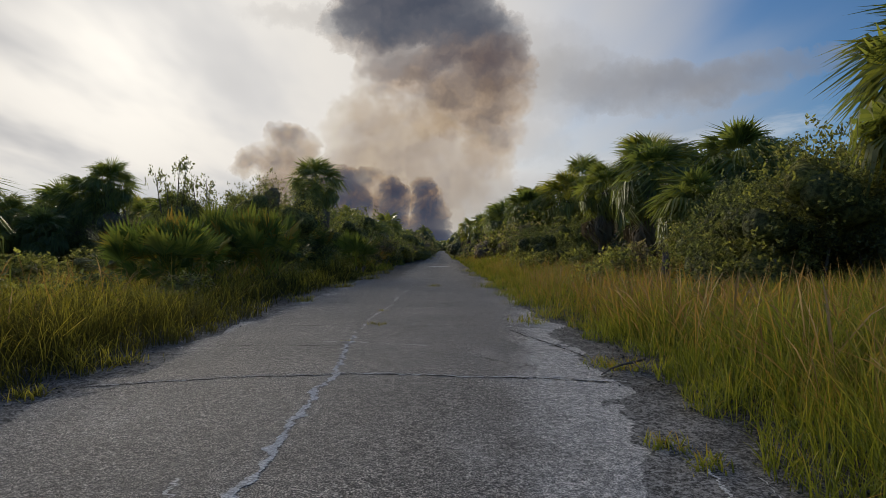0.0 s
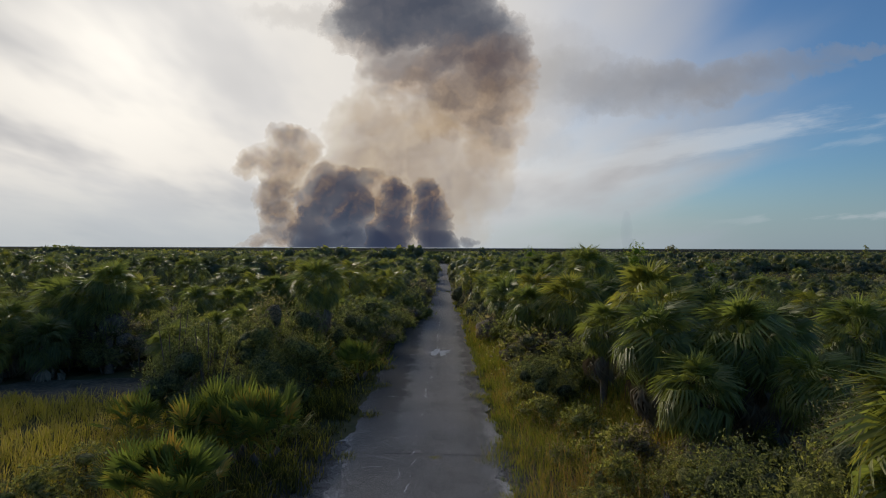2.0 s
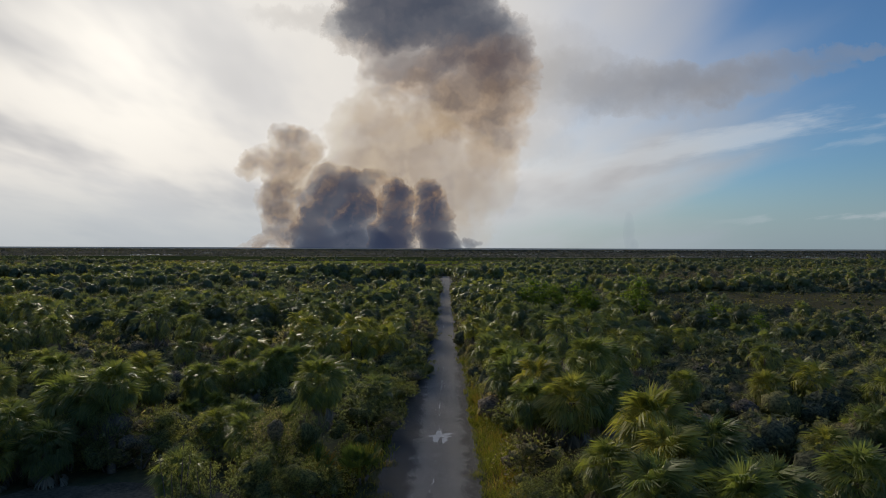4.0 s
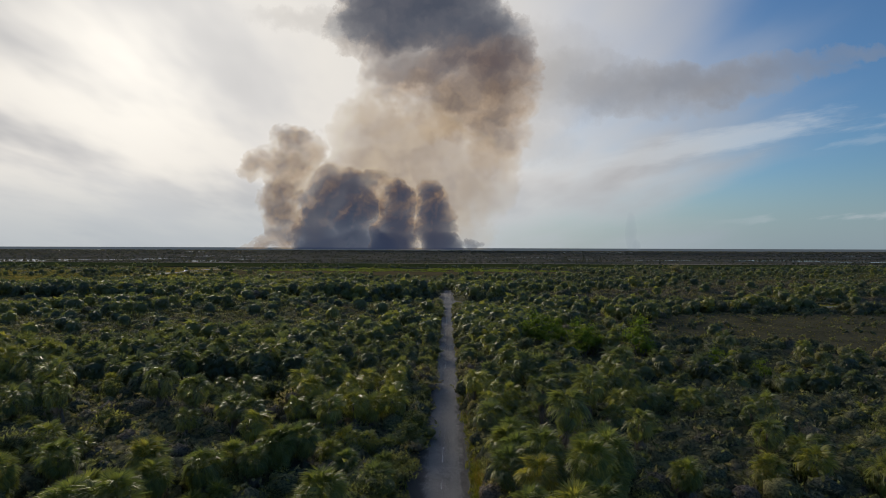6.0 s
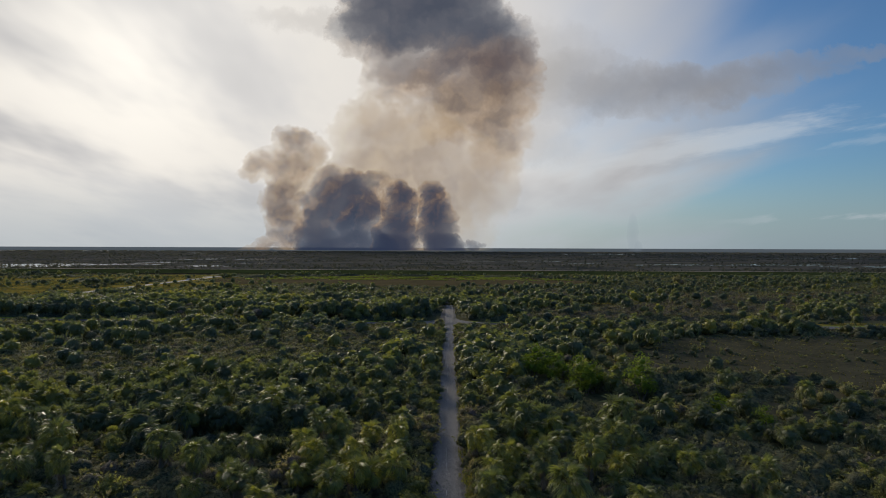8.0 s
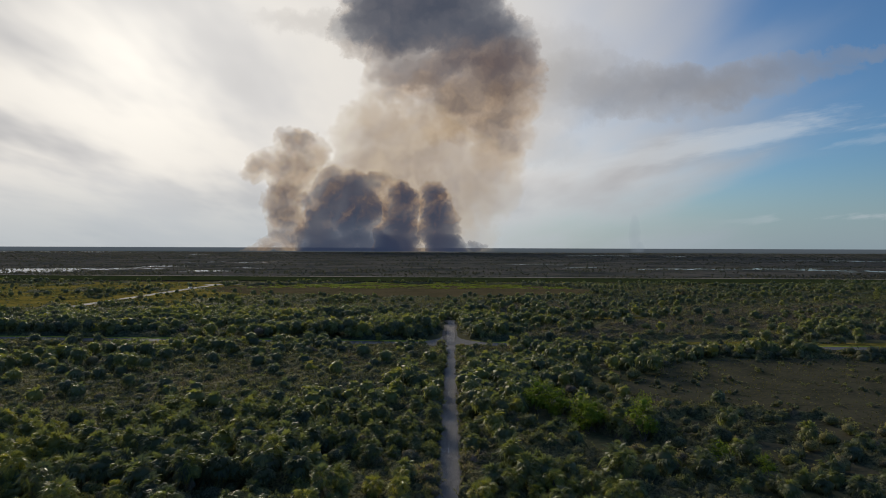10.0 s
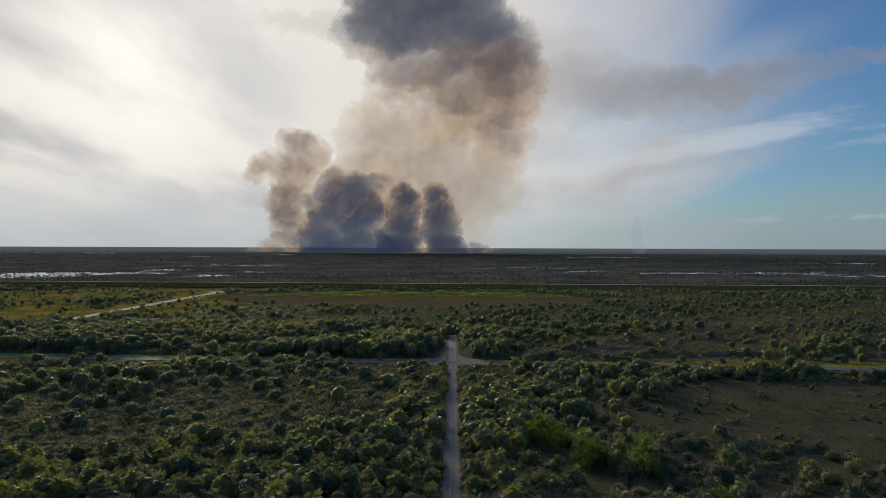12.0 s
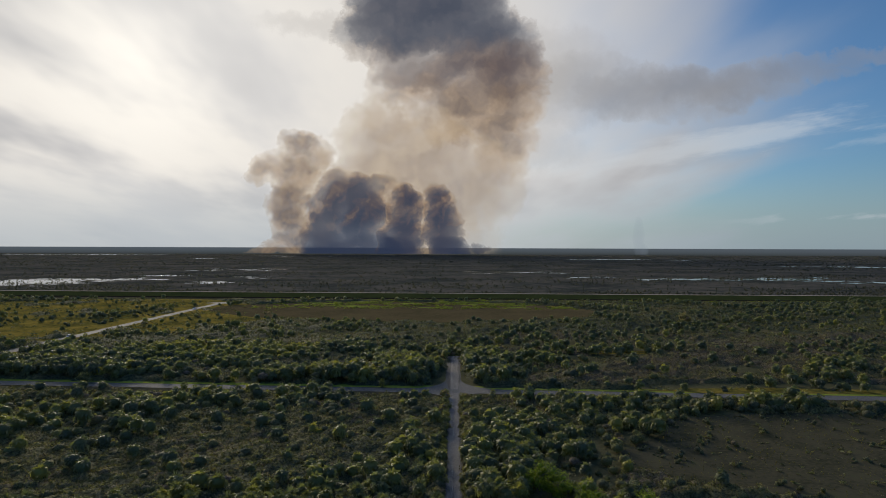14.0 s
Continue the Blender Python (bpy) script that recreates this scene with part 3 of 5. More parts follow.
def road_z(x):
    return -0.012 + 0.085 * abs(math.sin(min(max((x - ROAD_L) / (ROAD_R - ROAD_L), 0), 1) * math.pi)) ** 0.6


def strip(seed, a, b, width, wiggle, lift, steps, whole=1.0):
    """A thin wandering strip on the road from a to b."""
    r = np.random.default_rng(seed)
    a, b = np.array(a), np.array(b)
    d = (b - a) / np.linalg.norm(b - a)
    n = np.array((-d[1], d[0]))
    off, V = 0.0, []
    for k in range(steps + 1):
        off = off * 0.93 + r.normal(0, wiggle)
        p = a + (b - a) * k / steps + n * off
        w = width * (0.45 + 0.22 * math.sin(k * 0.37 + seed) + 0.2 * math.sin(k * 0.13 + 2 * seed) + 0.22 * r.uniform())
        for s in (-1, 1):
            q = p + n * w * s / 2
            V.append((q[0], q[1], road_z(q[0]) + lift))
    kept = np.sin(np.arange(steps) * 0.41 + seed) + np.sin(np.arange(steps) * 0.17 + 2 * seed) < 4 * whole - 2
    k = np.arange(steps)[kept][:, None] * 2
    return np.array(V), np.concatenate([k + (0, 1, 3), k + (0, 3, 2)]).reshape(-1, 3)


SAND_SEAMS = [((-1.2, 1.5), (-1.27, 7.1), 0.13), ((-1.27, 7.2), (-1.5, 10.2), 0.1), ((-1.5, 10.5), (-1.42, 14.5), 0.08),
              ((-1.42, 14.6), (-1.1, 27), 0.07), ((-1.1, 27), (-0.7, 44), 0.1), ((-0.7, 44), (-0.5, 80), 0.12), ((-0.5, 80), (-0.6, 225), 0.14), ((-1.2, 20), (0.3, 24), 0.04), ((-1.3, 7.13), (2.1, 7.0), 0.075), ((-3.9, 6.65), (-1.3, 7.1), 0.035), ((-1.3, 11.7), (1.9, 11.62), 0.06)]
for k, (a, b, w) in enumerate(SAND_SEAMS):
    part("crack", tri_mesh("crack", *strip(40 + k, a, b, w * (0.85 if a[1] < 14 else 0.7), 0.011 if a[1] < 14 else 0.03, 0.004, 320 if a[1] < 14 else 160, 1.0 if a[1] < 10 else 0.45), sand), road, "pale sand-filled crack along the asphalt")
CROSS_SEAMS = [((-4.0, 6.6), (-1.3, 7.08)), ((-1.3, 7.08), (2.2, 6.95)), ((-3.8, 9.3), (-1.45, 9.2)), ((-4.0, 11.6), (2.2, 11.66)),
               ((-4.0, 16.4), (2.2, 16.6)), ((-4.0, 18.9), (2.2, 18.7)), ((1.2, 11.2), (2.0, 8.6)), ((-4, 24), (2.2, 23.8)), ((-4, 30), (2.2, 30.4)),
               ((-4, 37), (2.2, 37)), ((-4, 46), (2.2, 45)), ((-4, 58), (2.2, 58))]
for k, (a, b) in enumerate(CROSS_SEAMS):
    part("crack", tri_mesh("crack", *strip(60 + k, a, b, 0.05, 0.009, 0.003, 220), crack_dirt), road, "dark crack across the asphalt")
r = np.random.default_rng(48)
for k in range(36):
    x, y, a, n = r.uniform(-3.8, 2.0), 2.5 + 40 * r.uniform() ** 1.5, r.uniform(0, 3.14), r.uniform(0.5, 2.2)
    b = (min(max(x + n * math.cos(a), -3.9), 2.1), y + n * math.sin(a))
    part("crack", tri_mesh("crack", *strip(90 + k, (x, y), b, r.uniform(0.015, 0.04), 0.012, 0.0035, 60), crack_dirt if k % 3 else sand), road)
for k, (x, y, rx, ry) in enumerate([(-0.6, 47.4, 0.22, 1.3), (-0.5, 47.2, 0.85, 0.28), (-0.1, 46.6, 0.25, 0.9), (-0.85, 46.4, 0.2, 0.8), (0.15, 47.7, 0.4, 0.2)]):
    v, t = blob(80 + k, x, y, rx, ry, 0.001 * k, 40, 0.6)
    v[:, 2] += [road_z(p[0]) + 0.022 for p in v]
    part("sand_patch", tri_mesh("sand_patch", v, t, sand), road, "pale patch of drifted sand")


def verge_relief(X, Y):
    f = np.sin(X * 5 + np.sin(Y * 3)) * np.sin(Y * 2.2) + 0.8 * np.sin(X * 11 + 2 * np.sin(Y * 4.7)) * np.sin(Y * 7.9 + X) + 0.6 * np.sin(X * 23 + Y * 5) * np.sin(Y * 17 - X * 3)
    return 0.012 + 0.011 * f


for x0, x1 in ((-6.2, -3.3), (0.8, 4.4)):
    ys = np.concatenate([np.arange(-80, -2, 2.0), np.arange(-2, 16, 0.1), np.arange(16, 26, 0.4)])
    patch("verge", grid_mesh("verge", np.linspace(x0, x1, 30), ys, verge_relief, verge_soil), "dark gravelly soil along the road's edge", "verge")


def road_strip(x0, y0, x1, y1, width, z, n):
    s = np.linspace(0, 1, n)
    d = np.array((x1 - x0, y1 - y0))
    d = d / np.linalg.norm(d)
    q = np.array((-d[1], d[0])) * width / 2
    P = np.stack([x0 + (x1 - x0) * s, y0 + (y1 - y0) * s], 1)
    w = 1 + 0.05 * np.sin(s * 160)[:, None]
    V = np.stack([P + q * w, P - q * w], 1).reshape(-1, 2)
    V = np.concatenate([V, np.full((len(V), 1), z)], 1)
    k = np.arange(n - 1)[:, None] * 2
    return V, np.concatenate([k + (0, 2, 3), k + (0, 3, 1)]).reshape(-1, 3)


patch("crossroad", tri_mesh("crossroad", *road_strip(-420, cross_y(-420), 420, cross_y(420), 6.8, 0.09, 120), asphalt_far), "grey asphalt road crossing the old one", "road")
corners = []
for sx in (-1, 1):
    for sy in (-1, 1):
        x0 = ROAD_R if sx > 0 else ROAD_L
        c = np.array((x0, cross_y(0) + sy * 4.2))
        bend = 17 if sy > 0 else 10
        arc = [(x0 + sx * bend * (1 - math.sin(a)), c[1] - sy * 1.0 + sy * bend * (1 - math.cos(a)), 0.1) for a in np.linspace(0, math.pi / 2, 8)]
        v = np.array([(c[0] - sx * 1.5, c[1] - sy * 1.5, 0.1)] + arc)
        corners.append((v, np.array([(0, k, k + 1) for k in range(1, 8)])))
patch("road_corner", tri_mesh("road_corner", *join(corners), asphalt_far), "rounded asphalt corners of the crossing", "road")
for sy in (-1, 1):
    patch("road_verge", tri_mesh("road_verge", *road_strip(-420, cross_y(-420) + sy * 6.5, 420, cross_y(420) + sy * 6.5, 5.0, 0.03, 160), reed_soil if sy > 0 else field_soil), "bright mown grass verge beside the crossing road", "verge")
patch("west_road", tri_mesh("west_road", *road_strip(-236, 246, -232, 615, 8.0, 0.09, 60), asphalt_far), "grey road running through yellow scrub", "road")
patch("lot", tri_mesh("lot", *blob(5, -226, 606, 22, 7, 0.1, 40, 0.2), asphalt_far), "pale asphalt turning place at the road's end", "road")
patch("sandy_clearing", tri_mesh("sandy_clearing", *blob(6, -145, 352, 16, 4.5, 0.05, 40, 0.3), field_soil), "small bare sandy clearing among palms")

patch("clearing", tri_mesh("clearing", *blob(3, 132, 168, 92, 40, 0.03, 90, 0.16), field_soil), "open olive-brown grassy clearing")
patch("clearing", tri_mesh("clearing", *blob(4, 112, 112, 66, 30, 0.036, 70, 0.14), field_soil), "open brown ground with scattered palms")
patch("bare_ground", tri_mesh("bare_ground", *blob(9, -19.5, 34.4, 6.6, 3.4, 0.03, 50, 0.2), bare_soil), "bare dark ground among shrubs")
patch("marsh", tri_mesh("marsh", *blob(14, -45, 545, 165, 92, 0.03, 90, 0.12), marsh_soil), "brown reed marsh")
for k in range(70):
    r = np.random.default_rng(300 + k)
    patch("reed_bed", tri_mesh("reed_bed", *blob(300 + k, r.uniform(-190, 130), 648 - 85 * r.uniform() ** 1.5, r.uniform(3, 15), r.uniform(1.5, 5), 0.06 + 0.004 * k, 36, 0.6), reed_soil), "bright green bed of low reeds in the marsh")
patch("marsh_margin", tri_mesh("marsh_margin", *road_strip(-200, 652, 390, 641, 9.0, 0.15, 90), reed_soil), "yellow-green reedy margin below the levee")
patch("scrub_field", tri_mesh("scrub_field", *blob(15, -330, 490, 190, 155, 0.02, 110, 0.1), scrub_soil), "yellow-ochre open scrub")
for k, (x, y, rx, ry) in enumerate([(125, 243, 55, 4), (205, 240, 70, 4.5), (95, 330, 25, 6), (240, 300, 40, 10), (-40, 420, 20, 5)]):
    patch("yellow_field", tri_mesh("yellow_field", *blob(330 + k, x, y, rx, ry, 0.045 + 0.008 * k, 50, 0.35), scrub_soil), "patch of yellow grass among scrub")

# the levee with a pale strip on top, and its canal
def levee_y(x):
    return 690.0 - 0.02 * x


profile = [(-34, -0.02), (-30, 0.1), (-14, 0.3), (0, 4.2), (9, 4.2), (26, 0.0)]
xs = np.linspace(-3200, 3200, 65)
V = np.array([(x, levee_y(x) + dy, z) for x in xs for dy, z in profile])
n = len(profile)
T = []
for a in range(len(xs) - 1):
    for b in range(n - 1):
        k = a * n + b
        T += [(k, k + n, k + n + 1), (k, k + n + 1, k + 1)]
patch("levee", tri_mesh("levee", V, T, bank_grass), "long straight grassy levee", "levee")
# pale strip nearly as wide as the crest
patch("levee_track", tri_mesh("levee_track", *road_strip(-3200, levee_y(-3200) + 4.5, 3200, levee_y(3200) + 4.5, 8.0, 4.26, 200), pale_strip), "pale strip on top of the levee", "road")
patch("canal", tri_mesh("canal", *road_strip(-3200, levee_y(-3200) - 23, 3200, levee_y(3200) - 23, 15.0, 0.32, 120), canal_bed), "dark shaded canal bed at the foot of the levee", "ditch")
patch("shore", tri_mesh("shore", *road_strip(-3200, levee_y(-3200) - 36, 3200, levee_y(3200) - 36, 4.0, 0.3, 120), dry_reed), "pale dry shore along the ditch", "ground")

patch("wetland", grid_mesh("wetland", np.linspace(-5500, 5500, 40), np.linspace(717, 4985, 30), lambda X, Y: 0.0 * X - 0.01, wet_soil), "wide brown-grey wetland plain")

# shallow pools of the wetland beyond
pools = []
r = np.random.default_rng(70)
# centre, spread and size of each group of pools
POOLS = [(-670, 955, 85, 75, 40, 12), (-590, 1030, 60, 35, 16, 9), (-640, 870, 60, 15, 8, 8), (-560, 1180, 45, 25, 7, 8), (-385, 955, 30, 18, 9, 7), (-520, 1480, 110, 90, 10, 9), (-330, 1130, 60, 50, 6, 6), (-1240, 2950, 40, 30, 3, 22),
         (150, 1390, 90, 35, 10, 8), (260, 1180, 40, 30, 6, 7), (400, 1120, 60, 35, 12, 8), (580, 1120, 130, 45, 26, 9), (700, 1020, 70, 30, 10, 8), (760, 3100, 280, 120, 9, 30), (1250, 1950, 130, 70, 9, 16), (-2600, 4300, 420, 160, 10, 60), (-900, 3900, 300, 100, 4, 40)]
for x, y, dx, dy, count, size in POOLS:
    for k in range(count):
        cx, cy, turn = r.normal(x, dx * 0.6), r.normal(y, dy * 0.6), r.normal(0, 0.35)
        for j in range(int(r.integers(2, 6))):
            w = size * r.uniform(0.2, 1.1)
            q = r.normal(0, 1.9) * size
            pools.append(blob(int(r.integers(1e6)), cx + q * math.cos(turn), cy + q * math.sin(turn) + r.normal(0, size), w * 1.5, w * r.uniform(0.6, 1.5), 0.05 + 0.0003 * len(pools), 26, 0.75))
tagged(new("pools", tri_mesh("pools", *join(pools), water)), "shallow pools shining in the far wetland", "water", kind="structure")

# ---------------------------------------------------------------- plants near the road, by kind
PALM_KINDS = [(1.1, 3, "low cabbage palm with stiff green fans"), (2.0, 10, "cabbage palm with full round crown above dead fronds"), (2.8, 14, "cabbage palm hung with grey dead fronds"),
              (3.7, 8, "tall cabbage palm with drooping green fan leaves"), (4.9, 12, "tall grey-trunked cabbage palm among thicket")]
PALMS = [make_palm(101 + k, h, 74, 17, s * 2 + 8, l) for k, (h, s, l) in enumerate(PALM_KINDS)]
PALM_NEAREST = make_palm(107, 3.4, 96, 20, 22, "full-crowned cabbage palm over grey dead fronds", split=True)
PALMS_BACK = [make_palm(111 + k, h, 46, 12, s // 2 + 3, l, mat=palm_leaf_dull) for k, (h, s, l) in enumerate(PALM_KINDS)]
PALMETTOS = [make_palmetto(131 + k, 36, 17) for k in range(2)]
SHRUB_KINDS = [(1.7, 2.9, 6, "dense dark green broad-leaved shrub"), (1.5, 2.3, 5, "rounded olive-green shrub with small leaves"),
               (1.9, 3.4, 7, "large bushy green thicket shrub"), (1.2, 1.7, 4, "low leafy roadside shrub")]
SHRUBS = [make_shrub(151 + k, rad, h, 820, 0.095, shrub_leaf, l, lobes=n, core=0.44) for k, (rad, h, n, l) in enumerate(SHRUB_KINDS)]
SHRUBS_BACK = [make_shrub(155 + k, rad, h, 400, 0.17, shrub_leaf, l, lobes=n, core=0.62) for k, (rad, h, n, l) in enumerate(SHRUB_KINDS)]
BIG = [make_shrub(161 + k, rad, h, 6000, 0.054, shrub_leaf, l, lobes=n, core=0.44) for k, (rad, h, n, l) in enumerate([
    (1.8, 3.2, 9, "broad leafy roadside shrub with small olive leaves"), (2.2, 4.3, 11, "tall dense shrub with many small olive leaves")])]
THIN = [make_shrub(171 + k, 1.3, 3.4, 2000, 0.06, shrub_leaf, "thin open-crowned small tree with airy leaves", "sapling", 12, 0.0) for k in range(2)]
LIME = make_shrub(181, 1.9, 5.0, 1500, 0.1, lime_leaf, "bright lime-green young leafy tree", "tree", 8, 0.4)

used = set()


def stand(model, x, y, size, wide=None, turn=None, label=""):
    """Sets a copy of a model in the plan; the first one is the model itself."""
    m = pose(x, y, -0.06, 0, 0, rng.uniform(0, 360) if turn is None else turn) @ Matrix.Diagonal((wide or size, wide or size, size, 1))
    if model.name in used:
        ob = copy_thing(model, m @ Matrix.Diagonal((*(1 / c for c in model.scale), 1)))
    else:
        used.add(model.name)
        model.matrix_basis = m
        ob = model
    return tagged(ob, label)


# kind (p palm, m palmetto, s shrub, t sapling), x, y, height of the crown's top
NEAR = [
    ("p", 8.85, 11.5, 6.6), ("b", 7.4, 12.4, 3.8), ("b", 6.6, 13.5, 2.9), ("b", 8.8, 12.0, 3.5), ("b", 7.7, 14.6, 3.3), ("b", 9.4, 14.4, 3.9), ("b", 11.2, 15.5, 4.4), ("b", 12.6, 18, 3.6), ("p", 13.0, 13.5, 5.4),
    ("p", 8.6, 25.5, 5.4), ("p", 11.5, 23.4, 5.7), ("p", 13.5, 25.2, 5.4), ("p", 10.2, 28.6, 5.8), ("p", 10.8, 31.6, 6.6), ("p", 12.9, 29.6, 5.8), ("p", 9.2, 22.2, 4.0), ("p", 12.4, 21.0, 4.2), ("p", 7.6, 29.4, 5.0),
    ("p", 18.0, 27.2, 5.4), ("s", 20.4, 25.6, 2.6), ("s", 16.6, 30.5, 2.4), ("b", 15.6, 21.5, 3.0), ("s", 14.6, 33.5, 2.8), ("s", 17.5, 36, 2.6), ("s", 20.5, 33, 2.4), ("s", 13.0, 37.5, 3.0),
    ("b", 5.2, 30.5, 2.4), ("b", 6.5, 33.2, 3.0), ("s", 5.0, 36.5, 3.2), ("s", 7.0, 21.8, 1.8), ("s", 5.8, 25.8, 1.6), ("s", 8.6, 35, 2.8), ("s", 4.6, 33.8, 1.6),
    ("p", 7.9, 39.8, 5.8), ("p", 5.9, 42.0, 5.0), ("p", 10.4, 41.0, 5.6), ("p", 9.9, 44.8, 7.4), ("p", 7.0, 46.4, 5.6), ("p", 12.4, 49.2, 6.6), ("p", 4.9, 50.9, 5.0), ("s", 13.6, 44, 2.8), ("p", 8.0, 51.5, 6.0),
    ("p", 5.4, 56.5, 5.0), ("p", 11.8, 62.2, 7.0), ("p", 10.7, 70.3, 6.8), ("p", 5.6, 76.4, 5.0), ("p", 19.2, 62.1, 5.2), ("p", 31.0, 59.6, 5.0), ("s", 5.0, 46.0, 3.0),
    ("p", -8.1, 9.5, 3.1), ("m", -7.9, 23.4, 2.7), ("m", -6.5, 22.8, 2.5), ("m", -9.2, 22.4, 2.4), ("m", -8.7, 18.4, 2.1), ("m", -7.5, 18.1, 2.0), 
    ("t", -12.4, 28.2, 5.8), ("t", -10.9, 28.4, 4.9), ("b", -9.2, 30.5, 4.2), ("b", -11.6, 27.6, 3.4), ("b", -9.6, 34.5, 4.9), ("b", -8.2, 35.6, 4.4), ("b", -7.6, 31.0, 3.6), ("b", -8.2, 28.2, 2.6), ("s", -10.0, 25.6, 1.6),
    ("p", -8.8, 40.4, 6.6), ("s", -5.9, 47.6, 4.2), ("s", -6.6, 42.8, 3.6), ("m", -5.3, 37.8, 2.1), ("m", -7.6, 35.4, 2.8), ("p", -13.6, 30.8, 3.9), ("p", -12.0, 36.5, 4.2), ("m", -12.6, 25.4, 1.8), ("m", -10.4, 34.6, 3.2),
    ("p", -21.6, 39.6, 6.4), ("p", -23.2, 40.6, 5.6), ("b", -22.0, 39.6, 3.8), ("b", -24.4, 39.8, 3.4), ("p", -24.6, 37.2, 3.6), ("p", -27.2, 38.0, 4.4), ("p", -26.0, 41.5, 5.4), ("b", -18.5, 40.5, 3.6), ("s", -15.6, 39.8, 3.4), ("s", -28.6, 34.0, 2.6), ("s", -20.0, 40.2, 3.4),
    ("p", -15.1, 56.0, 5.0), ("p", -18.1, 83.1, 6.8), ("p", -7.5, 90.3, 4.4), ("p", -16.2, 85.7, 6.4), ("p", -23.5, 66.6, 5.6), ("p", -38.3, 89.9, 6.0), ("p", -52.1, 80.6, 5.4), ("p", -25.5, 51.2, 5.2), ("p", -39.5, 60.3, 4.2), ("s", -46.2, 83.3, 3.4),
    ("p", -30, 72, 6.2), ("p", -36, 76, 6.5), ("p", -44, 70, 6.1), ("p", -50, 78, 6.6), ("p", -57, 84, 6.6), ("p", -64, 88, 6.8), ("p", -41, 92, 6.7), ("p", -28, 96, 6.8), ("p", -70, 96, 6.9), ("p", 17, 74, 6.4), ("p", 22, 82, 6.2), ("p", 26, 92, 6.6),
    ("s", -6.2, 25.6, 1.0), ("s", -12.4, 18.6, 1.3), ("s", -6.6, 15.2, 0.9), ("s", -7.4, 13.2, 1.0), ("s", -9.6, 12.6, 1.3), ("s", -8.4, 10.9, 1.1), ("s", -10.8, 15.4, 1.4), ("s", -12.0, 20.5, 1.5),
    ("s", 4.4, 14.6, 0.8), ("s", 5.2, 11.8, 0.9), ("s", 4.7, 18.4, 1.1), ("s", 5.7, 19.6, 1.5), ("s", 6.3, 22.8, 1.6), ("s", 4.4, 22.6, 0.9), ("s", 4.4, 27.6, 1.3), ("s", 3.9, 30.2, 1.2), ("b", 7.4, 18.4, 2.3),
]

# shrubs that lean over the edges of the old road, to the crossing
r = np.random.default_rng(46)
for y in np.arange(47, 230, 3.3):
    NEAR.append(("s", -float(np.interp(y, [47, 70, 100], [4.7, 3.9, 3.3])) + r.uniform(-0.7, 0.3), y + r.uniform(-1, 1), r.uniform(1.5, 3.4)))
    if y > 54:
        NEAR.append(("s", float(np.interp(y, [54, 75, 110], [3.9, 3.4, 2.9])) + r.uniform(-0.2, 0.7), y + r.uniform(-1, 1), r.uniform(1.0, 2.4)))


def plant(kind, x, y, top, r):
    if kind == "p" and math.hypot(x, y) < 19:
        stand(PALM_NEAREST, x, y, top / FULL[PALM_NEAREST.name], min(1.12, 0.55 + 0.115 * top))
    elif kind == "p":
        models = PALMS if math.hypot(x, y) < 62 else PALMS_BACK
        wide = (0.46 + 0.11 * top if math.hypot(x, y) < 44 else max(0.8, min(1.3, 0.62 + 0.09 * top))) * r.uniform(0.85, 1.12)
        k = int(np.argmin([abs(FULL[q.name] * wide - top) + r.uniform(0, 0.35) for q in models]))
        stand(models[k], x, y, top / FULL[models[k].name], wide)
    elif kind == "m":
        stand(PALMETTOS[int(r.integers(2))], x, y, top / 1.75, 1.05)
    elif kind == "t":
        q = THIN[int(r.integers(2))]
        stand(q, x, y, top / FULL[q.name], 1.0)
    elif kind == "b":
        q = BIG[0 if top < 3.7 else 1]
        stand(q, x, y, top / FULL[q.name], 1.0)
    else:
        models = SHRUBS if math.hypot(x, y) < 62 else SHRUBS_BACK
        q = models[int(np.argmin([abs(FULL[m.name] - top) + r.uniform(0, 0.6) for m in models]))]
        s = top / FULL[q.name]
        stand(q, x, y, s, 0.55 * (s + 1) * r.uniform(0.85, 1.2))


r_near = np.random.default_rng(5)
for kind, x, y, top in NEAR:
    plant(kind, x, y, top * (1.14 if kind == "p" and y > 20 else 1.1 if kind in "sb" and y > 26 else 1.0), r_near)
filled = 0
while filled < 62:
    x, y = r_near.uniform(-27, 25), r_near.uniform(19, 52)
    if not (4.6 + 0.1 * max(30 - y, 0) * 2 < x or (x < -6.2 and y > 31)) or math.hypot((x + 19.5) / 7.5, (y - 34) / 5) < 1:
        continue
    filled += 1
    plant("s", x, y, r_near.uniform(0.9, 2.6), r_near)
for x, y, size in [(19.0, 138, 1.7), (21.5, 136, 1.55), (23.6, 134, 1.4), (26.5, 127, 1.6), (29, 125, 1.4), (27.4, 123.5, 1.25), (37, 119, 1.9), (44, 102, 1.2), (51, 100, 0.9)]:
    stand(LIME, x, y, size)
stand(LIME, 104, 221, 0.9)
stand(make_shrub(185, 5.6, 11.0, 2400, 0.34, shrub_leaf, "broad round-crowned tree standing above the scrub", "tree", 11, 0.5), 162, 439, 1.0)
stand(make_shrub(188, 3.4, 10.6, 700, 0.34, shrub_leaf, "lone thin tree with an airy flat crown", "tree", 9, 0.0), 297, 435, 1.0)

# ---------------------------------------------------------------- the thickets


